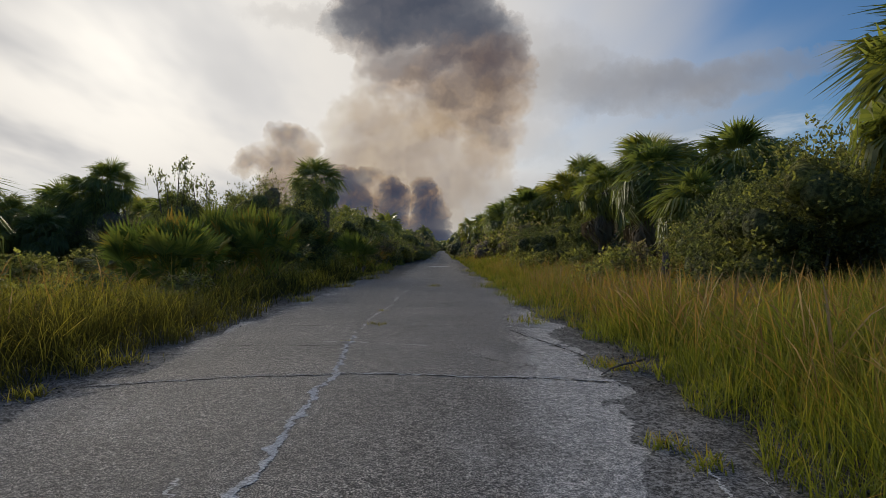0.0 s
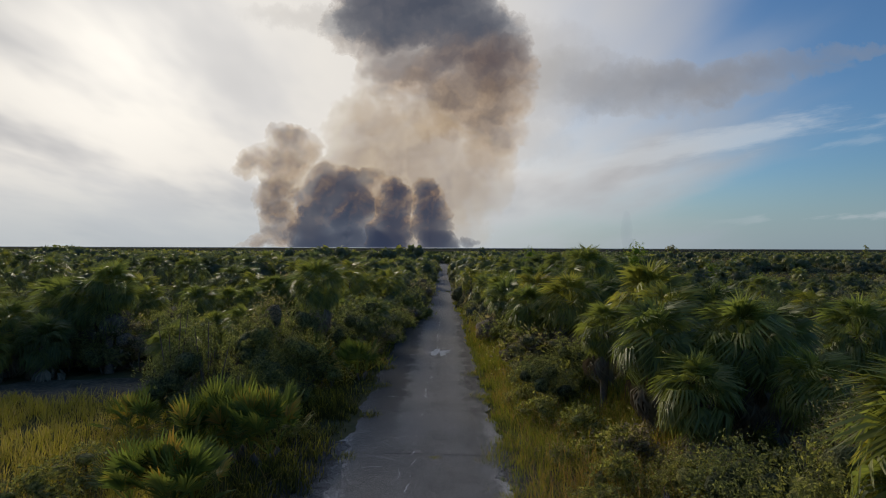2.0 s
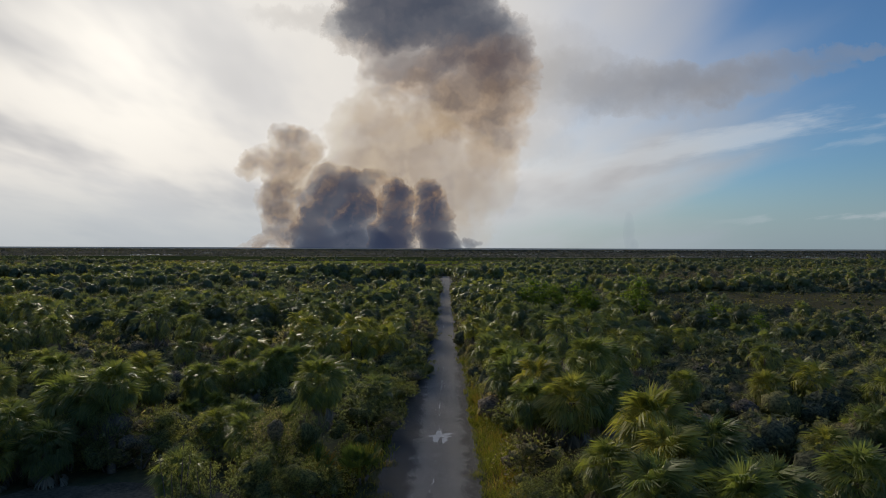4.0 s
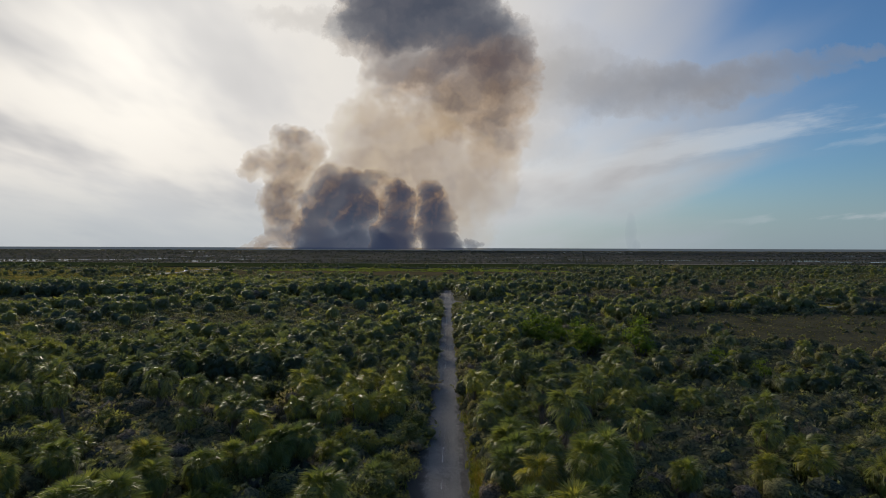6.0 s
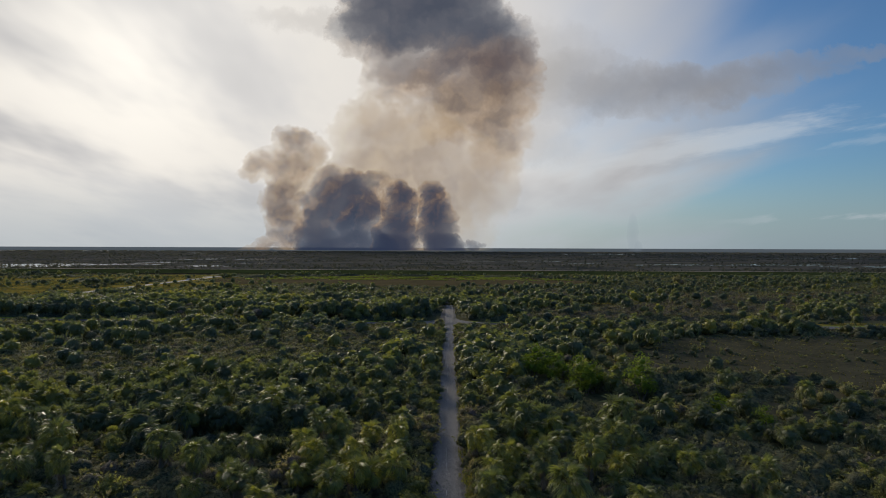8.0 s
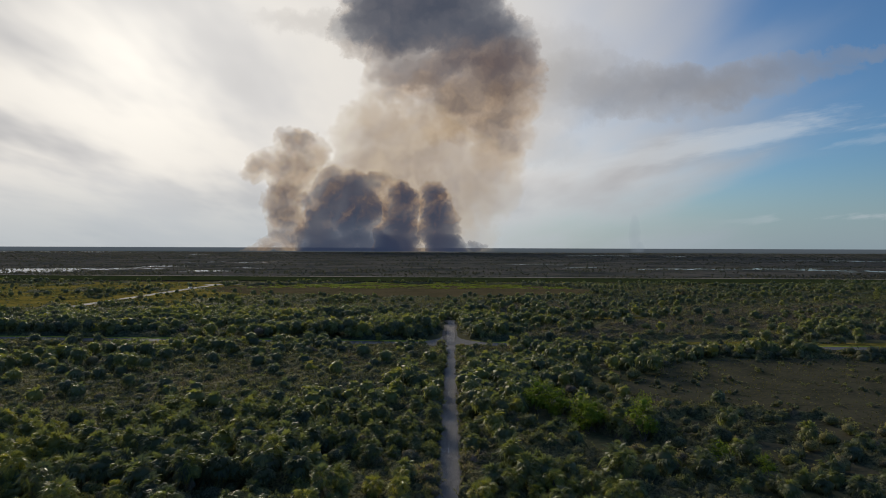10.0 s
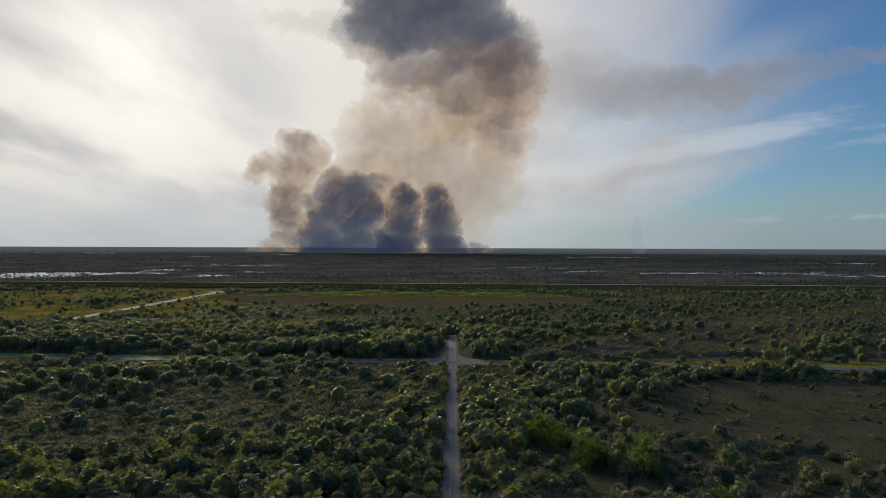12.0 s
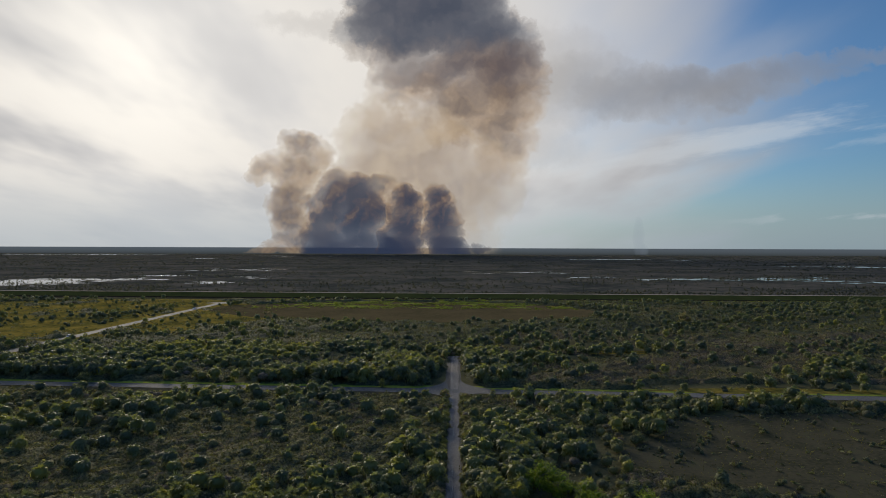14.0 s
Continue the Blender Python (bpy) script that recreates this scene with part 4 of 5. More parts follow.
def inside(seed, n, rough, x, y, cx, cy, rx, ry, grow=1.0):
    """Whether points lie in the blob of that seed."""
    a, q = blob_outline(seed, n, rough)
    dx, dy = (x - cx) / rx, (y - cy) / ry
    ang = np.arctan2(dy, dx) % (2 * math.pi)
    return np.hypot(dx, dy) < np.interp(ang, np.append(a, 2 * math.pi), np.append(q, q[0])) * grow


def patches(x, y, s, k):
    """A smooth field from 0 to 1 over the plan, with clumps of about s metres."""
    f = np.sin(x / s * 2.1 + k) * np.sin(y / s * 1.7 + 2 * k) + np.sin(x / s * 0.9 - y / s * 1.3 + 3 * k) + 0.6 * np.sin(x / s * 3.7 + y / s * 2.9 + k)
    return 0.5 + 0.5 * np.clip(f / 2, -1, 1)


def jitter(y0, y1, cell, side, r):
    """Jittered places over the wedge of land that comes into view."""
    ys = np.arange(y0, y1, cell)
    out = []
    for y in ys:
        w = 0.76 * y + side
        xs = np.arange(-w, w, cell)
        out.append(np.stack([xs + r.uniform(-0.48, 0.48, len(xs)) * cell, y + r.uniform(-0.48, 0.48, len(xs)) * cell], 1))
    return np.concatenate(out)


def groups(y0, y1, count, low, high, spread, side, r):
    """Places in loose groups over the wedge of land that comes into view."""
    y = np.sqrt(r.uniform(y0 ** 2, y1 ** 2, count))
    c = np.stack([r.uniform(-1, 1, count) * (0.76 * y + side), y], 1)
    c = np.repeat(c, r.integers(low, high, count), 0)
    return c + r.normal(0, spread, c.shape)


def apart(P, least):
    """Drops places that lie too near an earlier one."""
    seen, kept = {}, []
    for i, (px, py) in enumerate(P):
        cx, cy = int(px // least), int(py // least)
        if all(math.hypot(px - qx, py - qy) >= least for a in (-1, 0, 1) for b in (-1, 0, 1) for qx, qy in seen.get((cx + a, cy + b), ())):
            seen.setdefault((cx, cy), []).append((px, py))
            kept.append(i)
    return np.array(kept)


def free(P, crown):
    """Keeps places outside roads, clearings, marsh and levee. crown: half of a plant's width."""
    x, y = P[:, 0], P[:, 1]
    lo = np.interp(y, [40, 62, 95], [-4.6, -3.8, -2.3])
    hi = np.interp(y, [50, 90], [2.9, 1.5])
    ok = ~((x > lo - crown) & (x < hi + crown) & (y < 316))
    off = y - cross_y(x)
    ok &= ~((off > -10 - crown) & (off < 7 + crown))
    ok &= (np.hypot(x + 0.9, y - 238) > 15 + crown) & ~((np.abs(x + 0.9) < np.interp(y, [240, 250, 262, 280], [15, 9.5, 6, 4]) + crown) & (y > 240) & (y < 300))
    ok &= ~((np.abs(x + 234) < 5 + crown) & (y > 245) & (y < 620))
    ok &= ~inside(3, 90, 0.16, x, y, 132, 168, 92, 40, 0.98)
    ok &= ~inside(14, 90, 0.12, x, y, -45, 545, 165, 92)
    ok &= ~inside(6, 40, 0.3, x, y, -145, 352, 16, 4.5, 1.3)
    ok &= ~((x > -26) & (x < 22) & (y < 50)) | ((y > 40) & (np.abs(x + 1) > 10))
    ok &= ~((y > 640) & (y < 725))
    ok &= (np.hypot((x - 21) / 6, (y - 131) / 9) > 1) & (np.hypot((x - 27.2) / 5, (y - 119) / 9) > 1) & (np.hypot((x - 36) / 4, (y - 112) / 9) > 1)
    return ok


def sparse(x, y):
    return (x > 41 + 5 * np.sin(y * 0.21)) & (y > 84) & (y < 136) & (x > 0.2 * y + 18)


def palm_share(x, y):
    """How much of the growth is palms: woods along the old road and past the crossing, mixed with shrubs elsewhere."""
    f = 2.6 * patches(x, y, 24, 1.3) - np.interp(y, [90, 150], [0.82, 1.0])
    f = f + 0.55 * ((x > 2) & (x < np.interp(y, [30, 75, 100], [11, 18, 34])) & (y < 236)) - 0.45 * ((x > 14) & (y < 72)) + 0.7 * ((x < -3) & (y < 120)) - 0.35 * ((x < -3) & (y >= 130) & (y < 232))
    f = f + 0.8 * ((x < 22) & (y > 246) & (y < 470)) - 1.3 * (np.hypot((x + 50) / 42, (y - 395) / 48) < 1)
    return np.clip(f - 0.5 * ((x > 34) & (y > 246) & (y < 325)) + 0.3 * ((x > 22) & (y > 330)), 0.1, 1)


r = np.random.default_rng(21)
things_left = {"p": 300 - sum(1 for k in NEAR if k[0] == "p"), "s": 300 - sum(1 for k in NEAR if k[0] == "s")}
A, B = groups(22, 330, 3500, 1, 9, 3.4, 12, r), groups(22, 330, 9500, 1, 2, 0.5, 12, r)
P, is_palm = np.concatenate([A, B]), np.arange(len(A) + len(B)) < len(A)
k = apart(P, 2.0)
P, is_palm = P[k], is_palm[k]
k = free(P, 1.2)
P, is_palm = P[k], is_palm[k]
x, y = P[:, 0], P[:, 1]
# thinner scrub to the east behind the crossing and round the clearing
off = y - cross_y(x)
thin = ((x > 25) & (y > 262)) | (off < -20) & inside(3, 90, 0.16, x, y, 132, 168, 92, 40, 1.25)
few_palms = palm_share(x, y)
keep = r.uniform(size=len(P)) < np.where(thin, 0.5, 1.0) * np.where(sparse(x, y), 0.3, 1.0) * np.where(is_palm, few_palms, 0.95) * np.where(np.hypot((x - 170) / 100, (y - 243 + 0.042 * (x - 170)) / 14) < 1, 0.2, 1.0)
P, is_palm = P[keep], is_palm[keep]
x, y = P[:, 0], P[:, 1]
top = np.where(is_palm, 2.5 + 3.3 * r.uniform(size=len(P)) ** 1.3, 1.0 + 3.2 * r.uniform(size=len(P)) ** 1.7) * (0.82 + 0.44 * patches(x, y, 30, 2.2))
tall = (np.abs(y - cross_y(x) - 16) < 9) & (x < 60)
top = np.where(tall, top * 1.35, top)
tint = np.clip(np.where(is_palm, 0.12, 0.2) + 0.55 * patches(x, y, 30, 7.0) + r.normal(0, 0.22, len(P)), 0, 1)
tint = np.clip(tint + 0.45 * (np.hypot((x + 115) / 45, (y - 318) / 26) < 1), 0, 1)
order = np.argsort(np.hypot(x, y))
rest = {"p": [], "s": []}
for k in order:
    kind = "p" if is_palm[k] else "s"
    if things_left[kind] > 0 and y[k] < 200:
        things_left[kind] -= 1
        plant(kind, x[k], y[k], top[k], r)
    else:
        rest[kind].append(k)

MID_PALMS = [palm_crown(200 + k, 30, 6, 1.2, 0.95, -0.7, 1.5, False, 0.55) for k in range(4)]
FAR_PALMS = [palm_crown(210 + k, 17, 4, 1.3, 0.9, -0.6, 1.5, False, 0.64, 0.85) for k in range(4)]
MID_SHRUBS = [leaf_cloud(220 + k, lobes_of(220 + k, 1.0, 1.5, 2), 120, 0.115, 0.82) for k in range(3)]
FAR_SHRUBS = [leaf_cloud(230 + k, lobes_of(230 + k, 1.15, 1.35, 1), 40, 0.15, 0.86) for k in range(3)]
UNDER = [leaf_cloud(250 + k, [(0, 0, 0.72, 0.85)], 44, 0.16, 0.86) for k in range(4)]
DOT = [leaf_cloud(240 + k, [(0, 0, 0.55, 0.42)], 7, 0.55, 0.0) for k in range(4)]


def thicket(name, models, P, top, tint, kind, mat, label, base):
    """Many plants of one kind, each with its own place, height, width and turn, in one mesh."""
    r = np.random.default_rng(len(P) + 3)
    which = r.integers(len(models), size=len(P))
    vs, ts, cs, k = [], [], [], 0
    for j, model in enumerate(models):
        q = which == j
        n = int(q.sum())
        if not n:
            continue
        if kind == "palm":
            size = np.clip(0.55 + 0.125 * top[q], 0.78, 1.4) * base * r.uniform(0.85, 1.15, n)
            S = np.stack([size, size * 1.05], 1)
            Z = np.maximum(top[q] - 1.6 * size, 0.2)
        else:
            S = np.stack([(base[q] if isinstance(base, np.ndarray) else base) * np.clip(0.55 * top[q] + 0.35, 0.6, 9), top[q] / 1.45], 1)
            Z = np.full(n, -0.1)
        v, t, c = scatter(model, np.column_stack([P[q], Z]), S, r.uniform(0, 6.3, n), tint[q])
        vs.append(v), ts.append(t + k), cs.append(c)
        k += len(v)
    ob = new(name, tri_mesh(name, np.concatenate(vs), np.concatenate(ts), mat, np.concatenate(cs)))
    return tagged(ob, label, "thicket", kind="stuff")


for kind, full, models, far_models, mat, label in (("p", "palm", MID_PALMS, FAR_PALMS, palm_leaf_wood, "thicket of cabbage palms with rounded green crowns"),
                                                   ("s", "shrub", MID_SHRUBS, FAR_SHRUBS, shrub_leaf_wood, "dense thicket of olive-green shrubs")):
    k = np.array(rest[kind])
    for sel, mod in ((y[k] < 135, models), (y[k] >= 135, far_models)):
        q = k[sel]
        if not len(q):
            continue
        thicket(full + "_thicket", mod, P[q], top[q], tint[q], full, mat, label, (1.0 if mod is models else 1.12) if full == "palm" else (1.25 if mod is models else 1.5))

# low growth that fills the gaps between the crowns
r = np.random.default_rng(26)
P = np.concatenate([jitter(24, 66, 3.3, 10, r), jitter(66, 132, 3.6, 10, r), jitter(132, 228, 5.2, 10, r)])
P = P[free(P, 0.5)]
P = P[~sparse(P[:, 0], P[:, 1]) | (r.uniform(size=len(P)) < 0.3)]
thicket("undergrowth", UNDER, P, r.uniform(1.2, 3.0, len(P)), np.clip(r.normal(0.45, 0.25, len(P)), 0, 1), "shrub", shrub_leaf_wood, "mixed undergrowth between palms and shrubs", 1.2)


def canopy(y0, y1, cell, leaves, leaf, seed):
    """Closed scrub seen from above: an uneven leafy roof that sinks to the ground at clearings and roads."""
    r = np.random.default_rng(seed)
    ys = np.arange(y0, y1 + cell, cell)
    xs = np.arange(-0.76 * y1 - 12, 0.76 * y1 + 12, cell)
    X, Y = np.meshgrid(xs, ys)
    X, Y = X + r.uniform(-0.4, 0.4, X.shape) * cell, Y + r.uniform(-0.4, 0.4, X.shape) * cell
    x, y = X.ravel(), Y.ravel()
    ok = free(np.stack([x, y], 1), 0.4 + 0.25 * cell)
    lumps2 = np.clip(0.5 * patches(x, y, 9, 1.0) + 0.5 * patches(x, y, 3.6, 2.0), 0, 1)
    field = 0.6 * patches(x, y, 34, 3.3) + 0.4 * patches(x, y, 13, 6.1)
    bare = 0.33 + 0.4 * (np.hypot((x - 170) / 100, (y - 243 + 0.042 * (x - 170)) / 14) < 1) + 0.16 * ((x > 25) & (y > 262) & (y < 470)) + 0.5 * inside(15, 110, 0.1, x, y, -330, 490, 190, 155) + 0.12 * inside(3, 90, 0.16, x, y, 132, 168, 92, 40, 1.3)
    bare = bare + 0.3 * sparse(x, y)
    grown = np.clip((field - bare + 0.12) / 0.16, 0, 1) * np.clip((y - y0 - cell) / 4.0, 0, 1)
    z = (0.4 + 1.9 * lumps2 + r.normal(0, 0.32, len(x)) + 0.9 * np.clip(field - 0.5, 0, 1)) * grown * ok - 0.35 * (1 - grown * ok)
    tint = np.clip(0.1 + 0.6 * patches(x, y, 21, 5.0) + 0.2 * patches(x, y, 5, 4.0) + 0.4 * ((x > 28) & (y > 250) & (y < 400)) + r.normal(0, 0.13, len(x)), 0, 1)
    n = len(xs)
    i = np.arange(n * (len(ys) - 1))
    i = i[i % n != n - 1]
    T = np.concatenate([np.stack([i, i + 1, i + n + 1], 1), np.stack([i, i + n + 1, i + n], 1)])
    cx, cy = x[T].mean(1), y[T].mean(1)
    T = T[(z[T].max(1) > -0.05) & (np.abs(cx) < 0.76 * cy + 12)]
    V = np.stack([x, y, z], 1)
    used_v, T = np.unique(T, return_inverse=True)
    T = T.reshape(-1, 3)
    V, tint = V[used_v], tint[used_v]
    # loose leaf sprays over the roof
    f = r.integers(len(T), size=leaves)
    w = r.dirichlet((1, 1, 1), leaves)
    c = (V[T[f]] * w[:, :, None]).sum(1) + np.stack([np.zeros(leaves), np.zeros(leaves), r.uniform(-0.1, 0.35, leaves)], 1) * leaf * 3
    keep = c[:, 2] > 0.15
    c, f = c[keep], f[keep]
    m = len(c)
    d = r.normal(size=(m, 3)) + (0, 0, 0.8)
    d /= np.linalg.norm(d, axis=1)[:, None]
    q = np.cross(d, r.normal(size=(m, 3)))
    q /= np.linalg.norm(q, axis=1)[:, None]
    s = leaf * r.uniform(0.5, 1.4, m)[:, None]
    LV = np.stack([c - d * s * 0.5, c + q * s * 0.4, c + d * s, c - q * s * 0.4], 1).reshape(-1, 3)
    k = np.arange(m)[:, None] * 4
    LT = np.concatenate([k + (0, 1, 2), k + (0, 2, 3)], 1).reshape(-1, 3)
    lt = np.repeat(np.clip(tint[T[f, 0]] + r.normal(0, 0.12, m), 0, 1), 4)
    vv, tt = join([(V, T), (LV, LT)])
    return tagged(new("scrub_canopy", tri_mesh("scrub_canopy", vv, tt, canopy_leaf, np.concatenate([tint, lt]), True)), "closed olive-brown scrub between the palms", "scrub", kind="stuff")


canopy(50, 134, 0.95, 78000, 0.22, 81)
canopy(126, 240, 1.5, 72000, 0.42, 82)
canopy(226, 344, 2.0, 32000, 0.6, 83)
canopy(334, 648, 3.2, 40000, 0.9, 84)

# brushwood and tall weeds on the open ground between
BRUSH = [leaf_cloud(260 + k, [(0, 0, 0.35, 0.6), (0.7, 0.3, 0.3, 0.45), (-0.5, 0.6, 0.3, 0.5)], 17, 0.3, 0.0) for k in range(4)]
r = np.random.default_rng(27)
P = groups(60, 640, 800, 1, 5, 3.0, 14, r)
P = P[free(P, 0.3)]
x, y = P[:, 0], P[:, 1]
P = P[~inside(15, 110, 0.1, x, y, -330, 490, 190, 155) | (r.uniform(size=len(P)) < 0.4)]
x, y = P[:, 0], P[:, 1]
thicket("brushwood", BRUSH, P, r.uniform(0.8, 2.0, len(P)), np.clip(0.45 + 0.5 * patches(x, y, 40, 4.0) + r.normal(0, 0.2, len(P)), 0, 1), "shrub", shrub_leaf_wood, "grey-brown brushwood on the ground between palms", 1.5)

# low scrub in the clearing and before the crossing
r = np.random.default_rng(24)
P = np.concatenate([np.stack([r.uniform(40, 235, 1100), r.uniform(120, 215, 1100)], 1), np.stack([r.uniform(-180, 180, 900), 238 - r.uniform(6, 18, 900)], 1)])
off = P[:, 1] - cross_y(P[:, 0])
P = P[(off < -6) & ((P[:, 0] < -3.5) | (P[:, 0] > 3.0))]
x, y = P[:, 0], P[:, 1]
P = P[(r.uniform(size=len(P)) < np.maximum(patches(x, y, 14, 9.0) ** 2, 0.4)) | (y > 222)]
thicket("low_scrub", DOT, P, 0.3 + 1.3 * r.uniform(size=len(P)) ** 3, np.clip(r.normal(0.3, 0.22, len(P)), 0, 1), "shrub", shrub_leaf_wood, "low olive scrub dotting open ground", 1.5)

# bushes dotted over the yellow scrub, and a hedge-like row before the crossing
r = np.random.default_rng(28)
P = np.stack([r.uniform(-520, -150, 5600), r.uniform(340, 640, 5600)], 1)
x, y = P[:, 0], P[:, 1]
P = P[inside(15, 110, 0.1, x, y, -330, 490, 190, 155) & (np.abs(x + 234) > 7) & (r.uniform(size=len(P)) < 0.15 + 0.85 * patches(x, y, 22, 3.0) ** 2)]
thicket("low_scrub", DOT, P, 0.5 + 1.9 * r.uniform(size=len(P)) ** 2, np.clip(r.normal(0.4, 0.25, len(P)), 0, 1), "shrub", shrub_leaf_wood, "low dark bushes dotting yellow scrub", 1.6)
x = r.uniform(34, 250, 190)
P = np.stack([x, cross_y(x) - r.uniform(11, 24, 190)], 1)
thicket("shrub_thicket", FAR_SHRUBS, P, r.uniform(1.8, 4.8, 190), np.clip(r.normal(0.2, 0.2, 190), 0, 1), "shrub", shrub_leaf_wood, "row of dense dark shrubs beside the crossing road", 1.3)
for x, y, top in [(-216, 354, 5.2), (-180, 330, 5.0), (-103, 231, 4.6), (-81, 228, 4.4), (-42, 226, 3.8), (-29, 244, 3.6), (14, 229, 3.2)]:
    plant("p", x, y, top, r)
for x, y, size in [(50.7, 211.6, 1.9), (55, 215, 1.5), (62, 224, 1.3), (118, 222, 1.5), (123, 220, 1.7), (-150, 246, 1.5), (-215, 420, 1.4)]:
    stand(SHRUBS_BACK[2], x, y, size, size * 1.25)

for model in [PALM_NEAREST, *PALMS, *PALMS_BACK, *PALMETTOS, *SHRUBS, *SHRUBS_BACK, *BIG, *THIN, LIME]:
    if model.name not in used:
        for ob in [*model.children_recursive, model]:
            bpy.data.objects.remove(ob)

# farther land, to the levee
r = np.random.default_rng(22)
A, B = groups(328, 648, 1300, 1, 9, 4.5, 30, r), groups(328, 648, 2200, 1, 3, 2.5, 30, r)
P, pal = np.concatenate([A, B]), np.arange(len(A) + len(B)) < len(A)
k = apart(P, 2.3)
P, pal = P[k], pal[k]
k = free(P, 2.0)
P, pal = P[k], pal[k]
x, y = P[:, 0], P[:, 1]
open_west = inside(15, 110, 0.1, x, y, -330, 490, 190, 155)
dens = np.where(open_west, 0.1 + 0.75 * (patches(x, y, 45, 1.0) > 0.72), np.clip(3.2 * patches(x, y, 38, 2.3) - 0.9, 0.12, 1) * np.where((x > 20) & (y < 470), 0.75, 1.0))
k = r.uniform(size=len(P)) < dens
P, pal = P[k], pal[k]
x, y = P[:, 0], P[:, 1]
tint = np.clip(0.12 + 0.5 * patches(x, y, 50, 7.0) + r.normal(0, 0.2, len(P)), 0, 1)
top = np.where(pal, r.uniform(2.0, 5.4, len(P)), r.uniform(1.0, 3.8, len(P))) * (0.75 + 0.5 * patches(x, y, 60, 3.0))
thicket("palm_thicket", FAR_PALMS, P[pal], top[pal], tint[pal], "palm", palm_leaf_wood, "distant thicket of cabbage palms", 1.1)
thicket("shrub_thicket", FAR_SHRUBS, P[~pal], top[~pal], tint[~pal], "shrub", shrub_leaf_wood, "distant olive-green scrub thicket", 1.35)

# low bushes scattered over the clearing, thicker towards its edges
r = np.random.default_rng(28)
P = np.stack([r.uniform(44, 236, 900), r.uniform(124, 212, 900)], 1)
P = P[inside(3, 90, 0.16, P[:, 0], P[:, 1], 132, 168, 92, 40, 0.98) & (r.uniform(size=len(P)) < np.where(inside(3, 90, 0.16, P[:, 0], P[:, 1], 132, 168, 92, 40, 0.78), 0.3, 0.85))]
P = P[patches(P[:, 0], P[:, 1], 14, 2.0) > 0.42]
thicket("clearing_bushes", FAR_SHRUBS, P, 0.5 + 1.9 * r.uniform(size=len(P)) ** 2, np.clip(r.normal(0.35, 0.25, len(P)), 0, 1), "shrub", shrub_leaf_wood, "low olive bushes scattered over the clearing", 1.0)

# reeds that stand in the marsh, densest along its far side
r = np.random.default_rng(29)
P = np.stack([r.uniform(-190, 130, 3800), 650 - 95 * r.uniform(size=3800) ** 1.4], 1)
P = np.concatenate([P[patches(P[:, 0], P[:, 1], 12, 4.0) > 0.45], np.stack([r.uniform(-200, 390, 900), r.uniform(638, 652, 900)], 1)])
thicket("reeds", DOT, P, r.uniform(0.5, 1.7, len(P)), np.clip(r.normal(0.55, 0.25, len(P)), 0, 1), "shrub", reed_leaf, "bright yellow-green reeds standing in the marsh", 2.6)

# scattered trees and woods of the wetland past the levee, out to the horizon
r = np.random.default_rng(23)
d = 725 + 4200 * r.uniform(size=25000) ** 1.7
P = np.stack([r.uniform(-0.85, 0.85, len(d)) * d, d], 1)
x, y = P[:, 0], P[:, 1]
band = patches(x, y * 2.2, 180, 1.5) + 0.35 * patches(x, y * 2.5, 60, 3.0)
keep = (r.uniform(size=len(P)) < np.clip(band * 2.6 - 1.35, 0.06, 1)) | (y < 752)
P, d = P[keep], d[keep]
tint = r.uniform(size=len(P)) ** 1.5
thicket("far_wood", DOT, P, r.uniform(1.8, 5.2, len(P)) * (1 + 0.2 * (d > 1800)), tint, "shrub", far_leaf, "dark scattered woods of the far wetland", np.clip(d / 1100, 0.9, 6))

# sedge standing in the pools
P = np.concatenate([np.stack([r.uniform(-780, -400, 1500), r.uniform(810, 1140, 1500)], 1), np.stack([r.uniform(280, 800, 800), r.uniform(880, 1300, 800)], 1)])
thicket("pool_sedge", DOT, P, 0.3 + 0.7 * r.uniform(size=len(P)) ** 2, r.uniform(0.3, 1, len(P)), "shrub", far_leaf, "sedge standing in shallow pools", 3.2)

# ---------------------------------------------------------------- grass


def grass(name, P, height, tint, mat, width, label, seed, plume=0.7):
    """Bent tapering blades at places P."""
    r = np.random.default_rng(seed)
    n = len(P)
    h = height * (0.3 + 0.9 * r.uniform(size=n) ** 0.7)
    a = r.uniform(0, 6.3, n)
    lean = h * (0.1 + 0.95 * r.uniform(size=n) ** 1.4)
    dx, dy = np.cos(a), np.sin(a)
    f = r.uniform(0, 6.3, n)
    wx, wy = np.cos(f) * width, np.sin(f) * width
    w = r.uniform(0.6, 1.3, n)
    rows = []
    for u, q in ((0.0, 0.8), (0.45, 1.0), (0.8, plume)):
        cx, cy, cz = P[:, 0] + dx * lean * u ** 2, P[:, 1] + dy * lean * u ** 2, h * (u - 0.25 * u * u * lean / h)
        rows += [np.stack([cx - wx * q * w, cy - wy * q * w, cz], 1), np.stack([cx + wx * q * w, cy + wy * q * w, cz], 1)]
    rows.append(np.stack([P[:, 0] + dx * lean, P[:, 1] + dy * lean, h * (1 - 0.3 * lean / h)], 1))
    V = np.stack(rows, 1).reshape(-1, 3) - (0, 0, 0.04)
    k = np.arange(n)[:, None] * 7
    T = np.concatenate([k + (0, 1, 3), k + (0, 3, 2), k + (2, 3, 5), k + (2, 5, 4), k + (4, 5, 6)], 1).reshape(-1, 3)
    # tint rises up the blade: dry tips; roots darkened, their shade in the colour
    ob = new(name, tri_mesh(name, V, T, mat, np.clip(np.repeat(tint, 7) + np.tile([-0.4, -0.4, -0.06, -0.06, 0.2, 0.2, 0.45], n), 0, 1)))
    return tagged(ob, label, "grass", kind="stuff")


